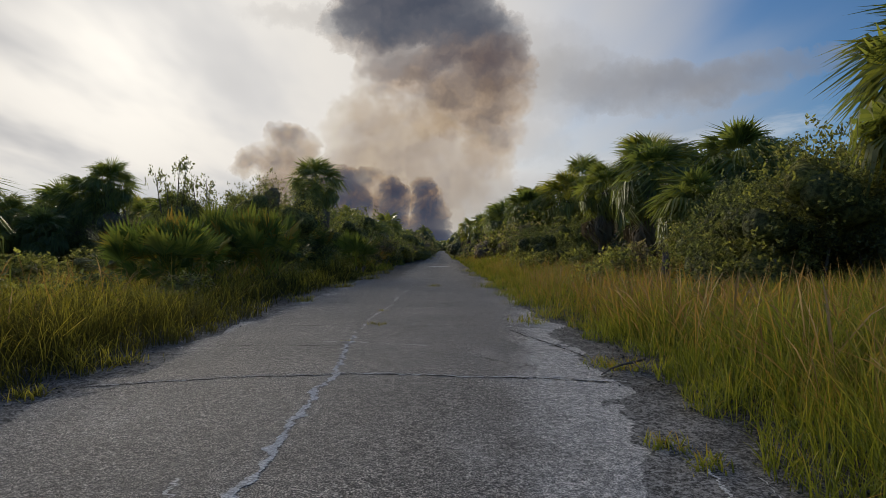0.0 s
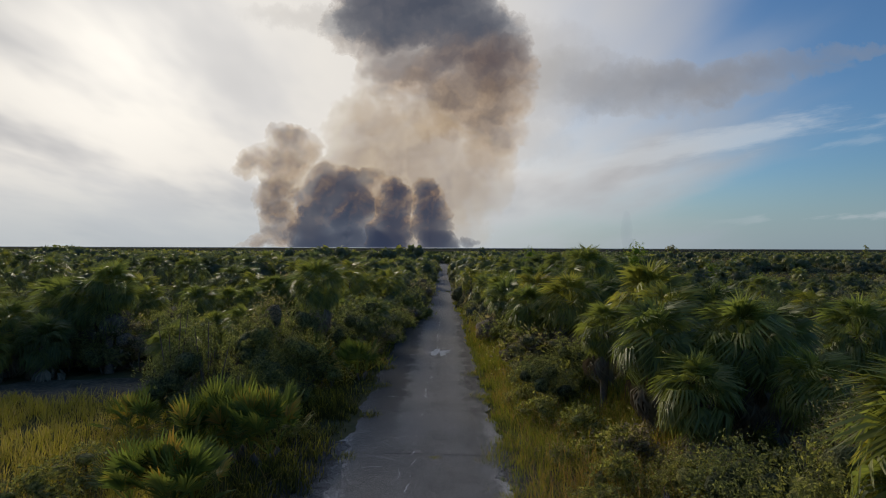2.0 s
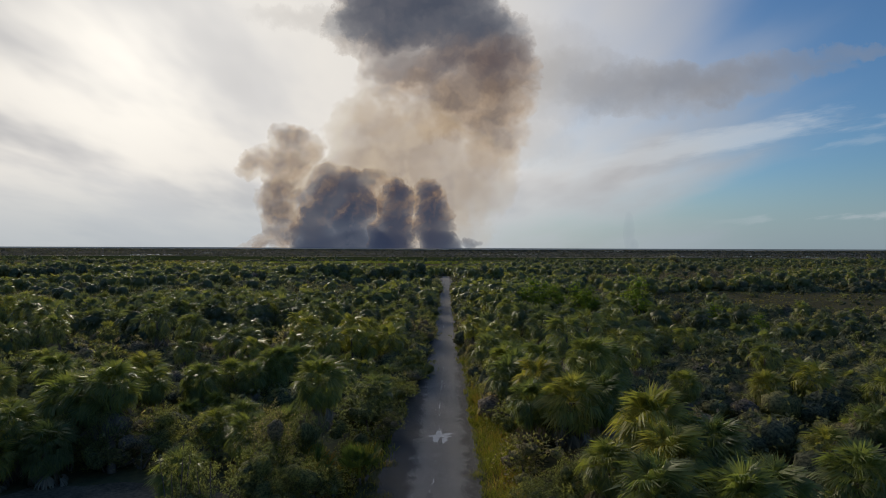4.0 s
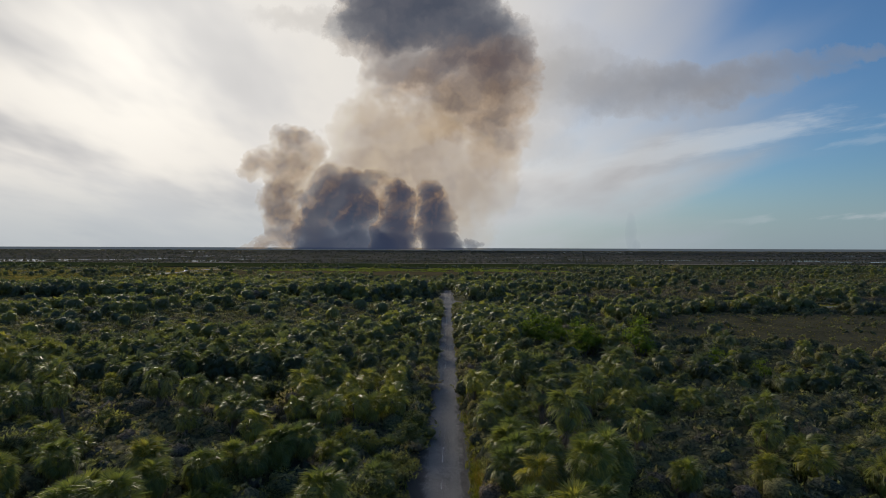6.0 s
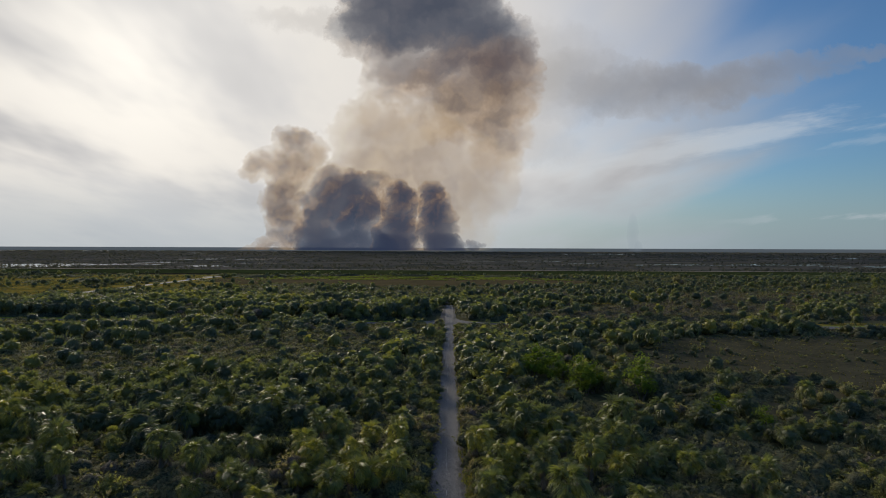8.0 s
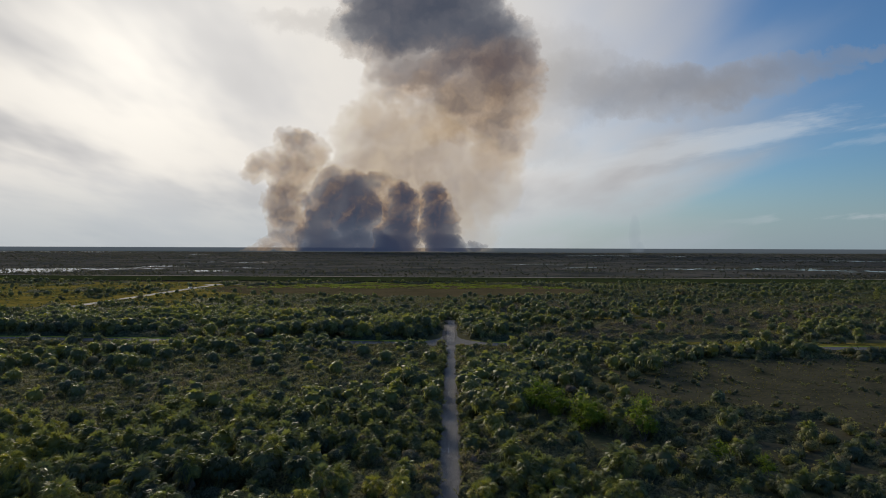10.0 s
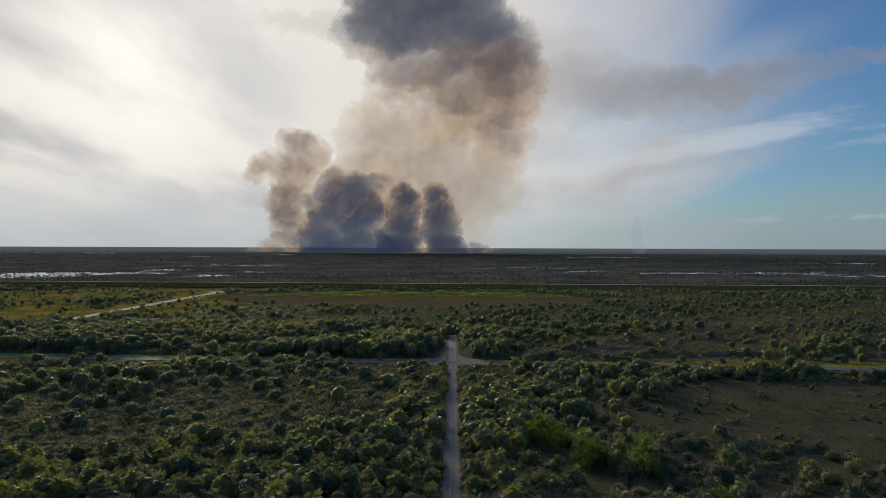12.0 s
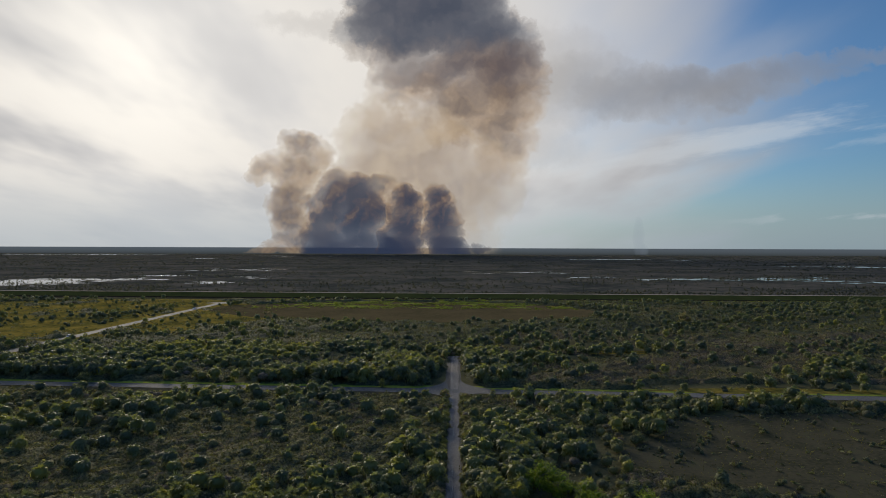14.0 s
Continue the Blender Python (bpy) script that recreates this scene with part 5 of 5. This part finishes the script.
def tufted(n, x0, x1, y0, y1, r, tuft=0.12, per=9):
    c = np.stack([r.uniform(x0, x1, n // per), r.uniform(y0, y1, n // per)], 1)
    return np.repeat(c, per, 0) + r.normal(0, tuft, (n // per * per, 2))


def edge_r(y):
    return np.interp(y, [0, 3.9, 5.7, 8.3, 12, 15.7, 25, 60], [2.0, 2.15, 2.45, 2.75, 2.4, 2.0, 2.2, 1.9]) + 0.12 * np.sin(y * 1.7) + 0.1 * np.sin(y * 4.1)


def edge_l(y):
    return -4.2 + 0.2 * np.sin(y * 0.5 + 2) + 0.16 * np.sin(y * 1.9) + 0.1 * np.sin(y * 5.3)


r = np.random.default_rng(31)
P = np.concatenate([tufted(40000, 1.8, 9, 1.8, 12, r, 0.1), tufted(22000, 1.8, 10.5, 12, 34, r, 0.14), tufted(11000, 1.8, 5.0, 34, 60, r, 0.2), tufted(7000, 1.4, 3.6, 60, 112, r, 0.25)])
P = P[P[:, 0] > edge_r(P[:, 1])]
gap = np.clip((P[:, 0] - edge_r(P[:, 1])) / 0.9, 0.3, 1)
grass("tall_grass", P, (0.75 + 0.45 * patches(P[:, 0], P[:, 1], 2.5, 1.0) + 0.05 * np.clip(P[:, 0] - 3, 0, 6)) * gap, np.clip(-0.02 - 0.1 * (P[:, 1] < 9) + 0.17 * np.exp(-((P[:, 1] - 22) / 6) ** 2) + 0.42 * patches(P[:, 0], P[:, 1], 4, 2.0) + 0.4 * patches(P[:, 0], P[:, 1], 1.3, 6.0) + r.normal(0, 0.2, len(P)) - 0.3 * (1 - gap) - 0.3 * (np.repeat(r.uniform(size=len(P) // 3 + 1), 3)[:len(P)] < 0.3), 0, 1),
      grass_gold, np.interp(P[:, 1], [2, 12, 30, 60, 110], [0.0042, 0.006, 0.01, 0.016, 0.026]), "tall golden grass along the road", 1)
P = np.concatenate([tufted(26000, -12, -4.0, 2.6, 14, r, 0.1), tufted(30000, -26, -4.3, 14, 32.5, r, 0.15), tufted(7000, -7.2, -4.2, 29, 60, r, 0.2)])
P = P[P[:, 0] < edge_l(P[:, 1])]
P = P[~inside(9, 50, 0.2, P[:, 0], P[:, 1], -19.5, 34.4, 6.6, 3.4, 0.9)]
gap = np.clip((edge_l(P[:, 1]) - P[:, 0]) / 0.8, 0.35, 1)
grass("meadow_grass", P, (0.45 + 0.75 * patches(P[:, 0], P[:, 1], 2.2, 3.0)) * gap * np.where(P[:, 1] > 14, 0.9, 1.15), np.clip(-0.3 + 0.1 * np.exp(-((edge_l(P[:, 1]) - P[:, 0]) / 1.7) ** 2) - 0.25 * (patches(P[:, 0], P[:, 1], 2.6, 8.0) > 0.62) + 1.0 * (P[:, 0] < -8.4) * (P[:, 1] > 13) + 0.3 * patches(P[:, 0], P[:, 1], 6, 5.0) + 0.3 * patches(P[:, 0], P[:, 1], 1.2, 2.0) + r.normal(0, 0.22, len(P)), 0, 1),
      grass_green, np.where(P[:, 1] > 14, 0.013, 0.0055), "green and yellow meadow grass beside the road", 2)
# dry seed stalks that stand above the grass
P = np.concatenate([np.stack([r.uniform(2.9, 9.5, 3600), r.uniform(3, 14, 3600)], 1), np.stack([r.uniform(2.8, 10, 1300), r.uniform(14, 34, 1300)], 1), np.stack([r.uniform(-14, -5.4, 1300), r.uniform(5, 26, 1300)], 1)])
grass("seed_stalks", P, 1.0 + 0.45 * patches(P[:, 0], P[:, 1], 3, 1.0), np.clip(r.normal(0.75, 0.15, len(P)), 0, 1), grass_gold, 0.0032, "dry brown seed stalks standing above the grass", 4, 3.2)
# weeds along the edges of the old road, to the crossing
P = np.concatenate([np.stack([r.uniform(1.2, 3.6, 7000), r.uniform(40, 236, 7000)], 1), np.stack([r.uniform(-5.2, -2.2, 7000), r.uniform(40, 236, 7000)], 1)])
hi = np.interp(P[:, 1], [55, 90], [2.3, 1.3]) + 0.5 * np.sin(P[:, 1] * 0.7)
lo = np.interp(P[:, 1], [50, 90], [-4.0, -2.5]) + 0.5 * np.sin(P[:, 1] * 0.6 + 1)
P = P[((P[:, 0] > hi) | (P[:, 0] < lo)) & (patches(P[:, 0], P[:, 1], 6, 2.0) > 0.35)]
grass("roadside_weeds", P, np.full(len(P), 0.6), np.clip(r.normal(0.22, 0.18, len(P)), 0, 1), grass_gold, 0.03, "yellow-green weeds growing over the road's edges", 3)
P = np.stack([r.uniform(36, 240, 16000), r.uniform(122, 216, 16000)], 1)
P = P[inside(3, 90, 0.16, P[:, 0], P[:, 1], 132, 168, 92, 40, 1.05) & (r.uniform(size=len(P)) < 0.25 + 0.75 * patches(P[:, 0], P[:, 1], 7, 3.0))]
grass("clearing_weeds", P, np.full(len(P), 0.5), np.clip(0.03 + 0.2 * patches(P[:, 0], P[:, 1], 25, 1.0) + r.normal(0, 0.08, len(P)), 0, 1), grass_green, 0.07, "dry olive weeds covering the clearing", 8)
# tufts that creep over the asphalt
TUFTS = [(-3.6, 35.7, 0.5), (2.0, 33.0, 0.5), (-3.5, 29.4, 0.5), (2.5, 24.8, 0.6), (-3.8, 23.5, 0.4), (2.0, 23.3, 0.6), (2.3, 13.6, 0.35), (1.75, 12.4, 0.3), (2.2, 16.5, 0.45), (2.1, 19.5, 0.5), (2.1, 7.9, 0.2), (2.35, 7.7, 0.22),
         (1.72, 4.7, 0.14), (1.85, 4.3, 0.12), (-1.46, 9.6, 0.07), (-1.25, 11.7, 0.14), (-1.4, 14.2, 0.1), (-4.1, 8.0, 0.2), (-4.2, 6.2, 0.15), (-3.9, 17.2, 0.3), (-3.7, 41, 0.5), (1.9, 39, 0.5), (-0.3, 23.4, 0.2)]
for k, (tx, ty, s) in enumerate(TUFTS):
    q = np.random.default_rng(500 + k)
    n = int(60 + 260 * s)
    p = np.stack([q.normal(tx, s * 0.55, n), q.normal(ty, s * 0.7, n)], 1)
    tagged(grass("grass_tuft", p, 0.1 + 0.5 * s * np.ones(n), np.clip(q.normal(0.3, 0.2, n), 0, 1), grass_gold if tx > 0 else grass_green, 0.006, "small green grass tuft growing through the asphalt", 600 + k), category="grass")

r = np.random.default_rng(33)
n = 2600
P = np.stack([np.where(r.uniform(size=n) < 0.6, r.normal(2.7, 0.35, n), r.normal(-4.5, 0.3, n)), 2.2 + 16 * r.uniform(size=n) ** 1.4, np.full(n, 0.03)], 1)
gem = (np.array([(1, 0, 0), (-1, 0, 0), (0, 1, 0), (0, -1, 0), (0, 0, 0.7), (0, 0, -0.7)], float), np.array([(0, 2, 4), (2, 1, 4), (1, 3, 4), (3, 0, 4), (2, 0, 5), (1, 2, 5), (3, 1, 5), (0, 3, 5)]))
size = 0.006 + 0.02 * r.uniform(size=n) ** 3
v, t, c = scatter(gem, P, np.stack([size, size * 0.8], 1), r.uniform(0, 6.3, n), r.uniform(size=n))
tagged(new("loose_gravel", tri_mesh("loose_gravel", v, t, verge_soil)), "loose gravel and crumbs of asphalt along the edges", "gravel", kind="stuff")

# ---------------------------------------------------------------- small things
branch = empty("fallen_branch", "grey fallen branch lying on the road's edge", "branch")
part("limb", tri_mesh("limb", *tube([(1.86, 7.2, 0.05), (2.02, 7.38, 0.09), (2.2, 7.5, 0.12), (2.38, 7.68, 0.11), (2.55, 7.74, 0.15)], (0.006, 0.011, 0.015, 0.017, 0.02), 6), bark), branch)
part("twig", tri_mesh("twig", *tube([(2.2, 7.5, 0.12), (2.12, 7.7, 0.2), (2.2, 7.9, 0.26)], (0.011, 0.008, 0.004), 5), bark), branch)
part("twig", tri_mesh("twig", *tube([(2.38, 7.68, 0.11), (2.34, 7.4, 0.12), (2.42, 7.2, 0.06)], (0.011, 0.008, 0.004), 5), bark), branch)


stump = empty("stump", "weathered grey-brown dead palm stump in tall grass", "stump")
part("trunk", tri_mesh("trunk", *tube([(6.05, 16.7, -0.05), (6.06, 16.7, 0.3), (6.03, 16.71, 0.8), (6.06, 16.7, 1.25), (6.05, 16.7, 1.34)], (0.15, 0.115, 0.1, 0.105, 0.07), 9), bark), stump)
for a in range(5):
    x, y = 6.05 + 0.07 * math.cos(a * 1.26), 16.7 + 0.07 * math.sin(a * 1.26)
    part("splinter", tri_mesh("splinter", *tube([(x, y, 1.2), (x * 0.998 + 0.012, y, 1.42 + 0.07 * (a % 3))], (0.03, 0.006), 5), bark), stump)


def paint(name, color, rough, metal=0.0):
    m, t, out = material(name)
    c = mix_of(t, math_of(t, "MULTIPLY", noise_of(t, place(t), 3.0), 0.15), color, (0.3, 0.28, 0.25))
    t.links.new(principled(t, c, rough, metal=metal), out.inputs[0])
    return m


white_paint, dark_glass, tyre_rubber, rim_metal = paint("white_paint", (0.75, 0.75, 0.74), 0.25), paint("tinted_glass", (0.02, 0.022, 0.025), 0.08), paint("tyre", (0.025, 0.025, 0.025), 0.9), paint("rim", (0.5, 0.5, 0.5), 0.35, 0.9)


def loft(sections):
    """A closed body from cross sections (y, half width, bottom, top), rounded a little at the shoulders."""
    V, T, n = [], [], 8
    for yy, w, lo, hi in sections:
        s = 0.18 * (hi - lo)
        V += [(-w * 0.92, yy, lo), (w * 0.92, yy, lo), (w, yy, lo + s), (w, yy, hi - s), (w * 0.88, yy, hi), (-w * 0.88, yy, hi), (-w, yy, hi - s), (-w, yy, lo + s)]
    for a in range(len(sections) - 1):
        for b in range(n):
            k, q = a * n + b, a * n + (b + 1) % n
            T += [(k, q, q + n), (k, q + n, k + n)]
    for k in range(1, n - 1):
        e = (len(sections) - 1) * n
        T += [(0, k + 1, k), (e, e + k, e + k + 1)]
    return np.array(V), np.array(T)


def make_car():
    car = empty("car", "small white car on the far road", "car")
    part("body", tri_mesh("body", *loft([(-2.25, 0.78, 0.35, 0.8), (-2.1, 0.86, 0.25, 0.92), (-1.0, 0.9, 0.22, 0.98), (1.0, 0.9, 0.22, 0.98), (2.0, 0.87, 0.25, 0.85), (2.25, 0.78, 0.35, 0.7)]), white_paint), car)
    part("cabin", tri_mesh("cabin", *loft([(-2.0, 0.74, 0.9, 1.0), (-1.6, 0.74, 0.9, 1.45), (0.2, 0.74, 0.9, 1.48), (1.0, 0.72, 0.9, 0.98)]), dark_glass), car, "dark tinted windows")
    part("roof", tri_mesh("roof", *loft([(-1.65, 0.7, 1.42, 1.5), (-0.6, 0.72, 1.46, 1.55), (0.25, 0.7, 1.44, 1.51)]), white_paint), car)
    for sx in (-1, 1):
        for yy in (-1.4, 1.4):
            wheel = part("wheel", tri_mesh("tyre", *tube([(sx * 0.68, yy, 0.33), (sx * 0.9, yy, 0.33)], (0.33, 0.33), 14), tyre_rubber), car)
            part("rim", tri_mesh("rim", *tube([(sx * 0.86, yy, 0.33), (sx * 0.915, yy, 0.33)], (0.2, 0.2), 10), rim_metal), wheel)
    return car


car = make_car()
car.matrix_basis = pose(-236.3, 372, 0.09, 0, 0, 0)
copy_thing(car, pose(-233.6, 545, 0.09, 0, 0, 180))

# ---------------------------------------------------------------- smoke over the burning horizon
FAR, UNIT, BASE = 4700.0, 4.316, 27.6


def smoke_sheet(name, label, depth, blobs, density, billow, colors, torn, thick, lump, seed, relief=1.0, deep=1.6, slate=0.0, fire=0.0):
    """A far bank of smoke: soft lobes (x, z, half width, half height, weight), torn by turbulence; a glowing sheet with
    clearer, paler rims and the billows' light and shade in its colour.
    """
    m, t, out = material(name)
    p = t.nodes.new("ShaderNodeTexCoord").outputs["Object"]
    px, py, pz = xyz_of(t, p)
    flat = vec3_of(t, px, seed, pz)
    wide = xyz_of(t, noise_of(t, flat, 1.0 / 85, 5.0, 0.55, True))
    curl = xyz_of(t, noise_of(t, flat, 1.0 / 26, 5.0, 0.6, True))

    def bent(axis, k):
        big = math_of(t, "MULTIPLY", math_of(t, "SUBTRACT", wide[k], 0.5), billow)
        return math_of(t, "ADD", axis, math_of(t, "ADD", big, math_of(t, "MULTIPLY", math_of(t, "SUBTRACT", curl[k], 0.5), billow * 0.6)))

    qx, qz = bent(px, 0), bent(pz, 1)
    total = None
    for x, z, rx, rz, weight in blobs:
        a = math_of(t, "MULTIPLY", math_of(t, "SUBTRACT", qx, float(x)), 1.0 / rx)
        b = math_of(t, "MULTIPLY", math_of(t, "SUBTRACT", qz, float(z)), 1.0 / rz)
        q = math_of(t, "ADD", math_of(t, "MULTIPLY", a, a), math_of(t, "MULTIPLY", b, b))
        v = math_of(t, "MULTIPLY", math_of(t, "MAXIMUM", math_of(t, "SUBTRACT", 1.0, q), 0.0), weight)
        total = v if total is None else math_of(t, "ADD", total, v)
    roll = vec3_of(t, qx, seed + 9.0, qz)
    # noise shifted sunward: lit and shaded sides of the billows go into the colour
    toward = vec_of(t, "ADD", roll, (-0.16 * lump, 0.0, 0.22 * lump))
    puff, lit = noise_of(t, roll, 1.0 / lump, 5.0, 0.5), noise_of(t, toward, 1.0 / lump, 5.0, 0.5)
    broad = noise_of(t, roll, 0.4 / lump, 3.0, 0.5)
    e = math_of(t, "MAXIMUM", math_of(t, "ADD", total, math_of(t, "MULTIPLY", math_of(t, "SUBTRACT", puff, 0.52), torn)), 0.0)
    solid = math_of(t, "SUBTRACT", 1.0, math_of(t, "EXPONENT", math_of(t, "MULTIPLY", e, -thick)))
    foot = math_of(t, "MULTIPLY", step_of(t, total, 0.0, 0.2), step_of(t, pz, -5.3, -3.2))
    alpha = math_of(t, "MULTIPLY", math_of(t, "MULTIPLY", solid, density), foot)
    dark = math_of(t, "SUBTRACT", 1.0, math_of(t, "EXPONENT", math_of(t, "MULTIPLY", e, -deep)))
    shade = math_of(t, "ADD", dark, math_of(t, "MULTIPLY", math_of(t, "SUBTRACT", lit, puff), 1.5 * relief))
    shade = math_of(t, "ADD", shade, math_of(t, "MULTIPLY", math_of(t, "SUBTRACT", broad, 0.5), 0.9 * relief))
    # darker towards the foot
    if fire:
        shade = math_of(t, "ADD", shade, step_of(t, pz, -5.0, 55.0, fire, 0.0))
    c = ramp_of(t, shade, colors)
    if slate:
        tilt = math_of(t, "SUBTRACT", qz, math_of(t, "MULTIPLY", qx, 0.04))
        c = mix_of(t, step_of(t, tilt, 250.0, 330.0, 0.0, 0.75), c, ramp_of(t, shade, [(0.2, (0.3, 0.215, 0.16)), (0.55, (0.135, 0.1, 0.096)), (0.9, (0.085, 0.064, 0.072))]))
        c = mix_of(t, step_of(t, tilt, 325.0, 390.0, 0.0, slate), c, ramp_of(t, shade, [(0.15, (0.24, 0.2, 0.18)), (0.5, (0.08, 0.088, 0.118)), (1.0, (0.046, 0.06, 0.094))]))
    # the sheet glows by itself, so its light and shade are all colour
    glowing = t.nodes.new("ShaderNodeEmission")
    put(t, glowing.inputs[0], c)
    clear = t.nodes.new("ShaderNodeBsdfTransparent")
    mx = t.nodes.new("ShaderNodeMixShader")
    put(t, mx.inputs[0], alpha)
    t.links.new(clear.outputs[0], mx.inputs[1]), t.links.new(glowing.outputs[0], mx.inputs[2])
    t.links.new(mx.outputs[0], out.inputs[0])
    xs = [b[0] - b[2] - billow for b in blobs] + [b[0] + b[2] + billow for b in blobs]
    zs = [b[1] - b[3] - billow for b in blobs] + [b[1] + b[3] + billow for b in blobs]
    x0, x1, z0, z1 = min(xs), max(xs), max(min(zs), -5.5), max(zs)
    gx, gz = np.meshgrid(np.linspace(x0, x1, 25), np.linspace(z0, z1, 17))
    V = np.stack([gx, 6 * np.sin(gx / 40) * np.sin(gz / 30), gz], -1).reshape(-1, 3)
    i = np.arange(25 * 16)
    i = i[i % 25 != 24]
    T = np.concatenate([np.stack([i, i + 1, i + 26], 1), np.stack([i, i + 26, i + 25], 1)])
    ob = new(name, tri_mesh(name, V, T, m))
    ob.matrix_basis = pose(0, depth, BASE) @ Matrix.Diagonal((UNIT * depth / FAR, UNIT * depth / FAR, UNIT * depth / FAR, 1))
    return tagged(ob, label, "smoke", "smoke plumes")


# emitted colours, from lit rims to shaded cores
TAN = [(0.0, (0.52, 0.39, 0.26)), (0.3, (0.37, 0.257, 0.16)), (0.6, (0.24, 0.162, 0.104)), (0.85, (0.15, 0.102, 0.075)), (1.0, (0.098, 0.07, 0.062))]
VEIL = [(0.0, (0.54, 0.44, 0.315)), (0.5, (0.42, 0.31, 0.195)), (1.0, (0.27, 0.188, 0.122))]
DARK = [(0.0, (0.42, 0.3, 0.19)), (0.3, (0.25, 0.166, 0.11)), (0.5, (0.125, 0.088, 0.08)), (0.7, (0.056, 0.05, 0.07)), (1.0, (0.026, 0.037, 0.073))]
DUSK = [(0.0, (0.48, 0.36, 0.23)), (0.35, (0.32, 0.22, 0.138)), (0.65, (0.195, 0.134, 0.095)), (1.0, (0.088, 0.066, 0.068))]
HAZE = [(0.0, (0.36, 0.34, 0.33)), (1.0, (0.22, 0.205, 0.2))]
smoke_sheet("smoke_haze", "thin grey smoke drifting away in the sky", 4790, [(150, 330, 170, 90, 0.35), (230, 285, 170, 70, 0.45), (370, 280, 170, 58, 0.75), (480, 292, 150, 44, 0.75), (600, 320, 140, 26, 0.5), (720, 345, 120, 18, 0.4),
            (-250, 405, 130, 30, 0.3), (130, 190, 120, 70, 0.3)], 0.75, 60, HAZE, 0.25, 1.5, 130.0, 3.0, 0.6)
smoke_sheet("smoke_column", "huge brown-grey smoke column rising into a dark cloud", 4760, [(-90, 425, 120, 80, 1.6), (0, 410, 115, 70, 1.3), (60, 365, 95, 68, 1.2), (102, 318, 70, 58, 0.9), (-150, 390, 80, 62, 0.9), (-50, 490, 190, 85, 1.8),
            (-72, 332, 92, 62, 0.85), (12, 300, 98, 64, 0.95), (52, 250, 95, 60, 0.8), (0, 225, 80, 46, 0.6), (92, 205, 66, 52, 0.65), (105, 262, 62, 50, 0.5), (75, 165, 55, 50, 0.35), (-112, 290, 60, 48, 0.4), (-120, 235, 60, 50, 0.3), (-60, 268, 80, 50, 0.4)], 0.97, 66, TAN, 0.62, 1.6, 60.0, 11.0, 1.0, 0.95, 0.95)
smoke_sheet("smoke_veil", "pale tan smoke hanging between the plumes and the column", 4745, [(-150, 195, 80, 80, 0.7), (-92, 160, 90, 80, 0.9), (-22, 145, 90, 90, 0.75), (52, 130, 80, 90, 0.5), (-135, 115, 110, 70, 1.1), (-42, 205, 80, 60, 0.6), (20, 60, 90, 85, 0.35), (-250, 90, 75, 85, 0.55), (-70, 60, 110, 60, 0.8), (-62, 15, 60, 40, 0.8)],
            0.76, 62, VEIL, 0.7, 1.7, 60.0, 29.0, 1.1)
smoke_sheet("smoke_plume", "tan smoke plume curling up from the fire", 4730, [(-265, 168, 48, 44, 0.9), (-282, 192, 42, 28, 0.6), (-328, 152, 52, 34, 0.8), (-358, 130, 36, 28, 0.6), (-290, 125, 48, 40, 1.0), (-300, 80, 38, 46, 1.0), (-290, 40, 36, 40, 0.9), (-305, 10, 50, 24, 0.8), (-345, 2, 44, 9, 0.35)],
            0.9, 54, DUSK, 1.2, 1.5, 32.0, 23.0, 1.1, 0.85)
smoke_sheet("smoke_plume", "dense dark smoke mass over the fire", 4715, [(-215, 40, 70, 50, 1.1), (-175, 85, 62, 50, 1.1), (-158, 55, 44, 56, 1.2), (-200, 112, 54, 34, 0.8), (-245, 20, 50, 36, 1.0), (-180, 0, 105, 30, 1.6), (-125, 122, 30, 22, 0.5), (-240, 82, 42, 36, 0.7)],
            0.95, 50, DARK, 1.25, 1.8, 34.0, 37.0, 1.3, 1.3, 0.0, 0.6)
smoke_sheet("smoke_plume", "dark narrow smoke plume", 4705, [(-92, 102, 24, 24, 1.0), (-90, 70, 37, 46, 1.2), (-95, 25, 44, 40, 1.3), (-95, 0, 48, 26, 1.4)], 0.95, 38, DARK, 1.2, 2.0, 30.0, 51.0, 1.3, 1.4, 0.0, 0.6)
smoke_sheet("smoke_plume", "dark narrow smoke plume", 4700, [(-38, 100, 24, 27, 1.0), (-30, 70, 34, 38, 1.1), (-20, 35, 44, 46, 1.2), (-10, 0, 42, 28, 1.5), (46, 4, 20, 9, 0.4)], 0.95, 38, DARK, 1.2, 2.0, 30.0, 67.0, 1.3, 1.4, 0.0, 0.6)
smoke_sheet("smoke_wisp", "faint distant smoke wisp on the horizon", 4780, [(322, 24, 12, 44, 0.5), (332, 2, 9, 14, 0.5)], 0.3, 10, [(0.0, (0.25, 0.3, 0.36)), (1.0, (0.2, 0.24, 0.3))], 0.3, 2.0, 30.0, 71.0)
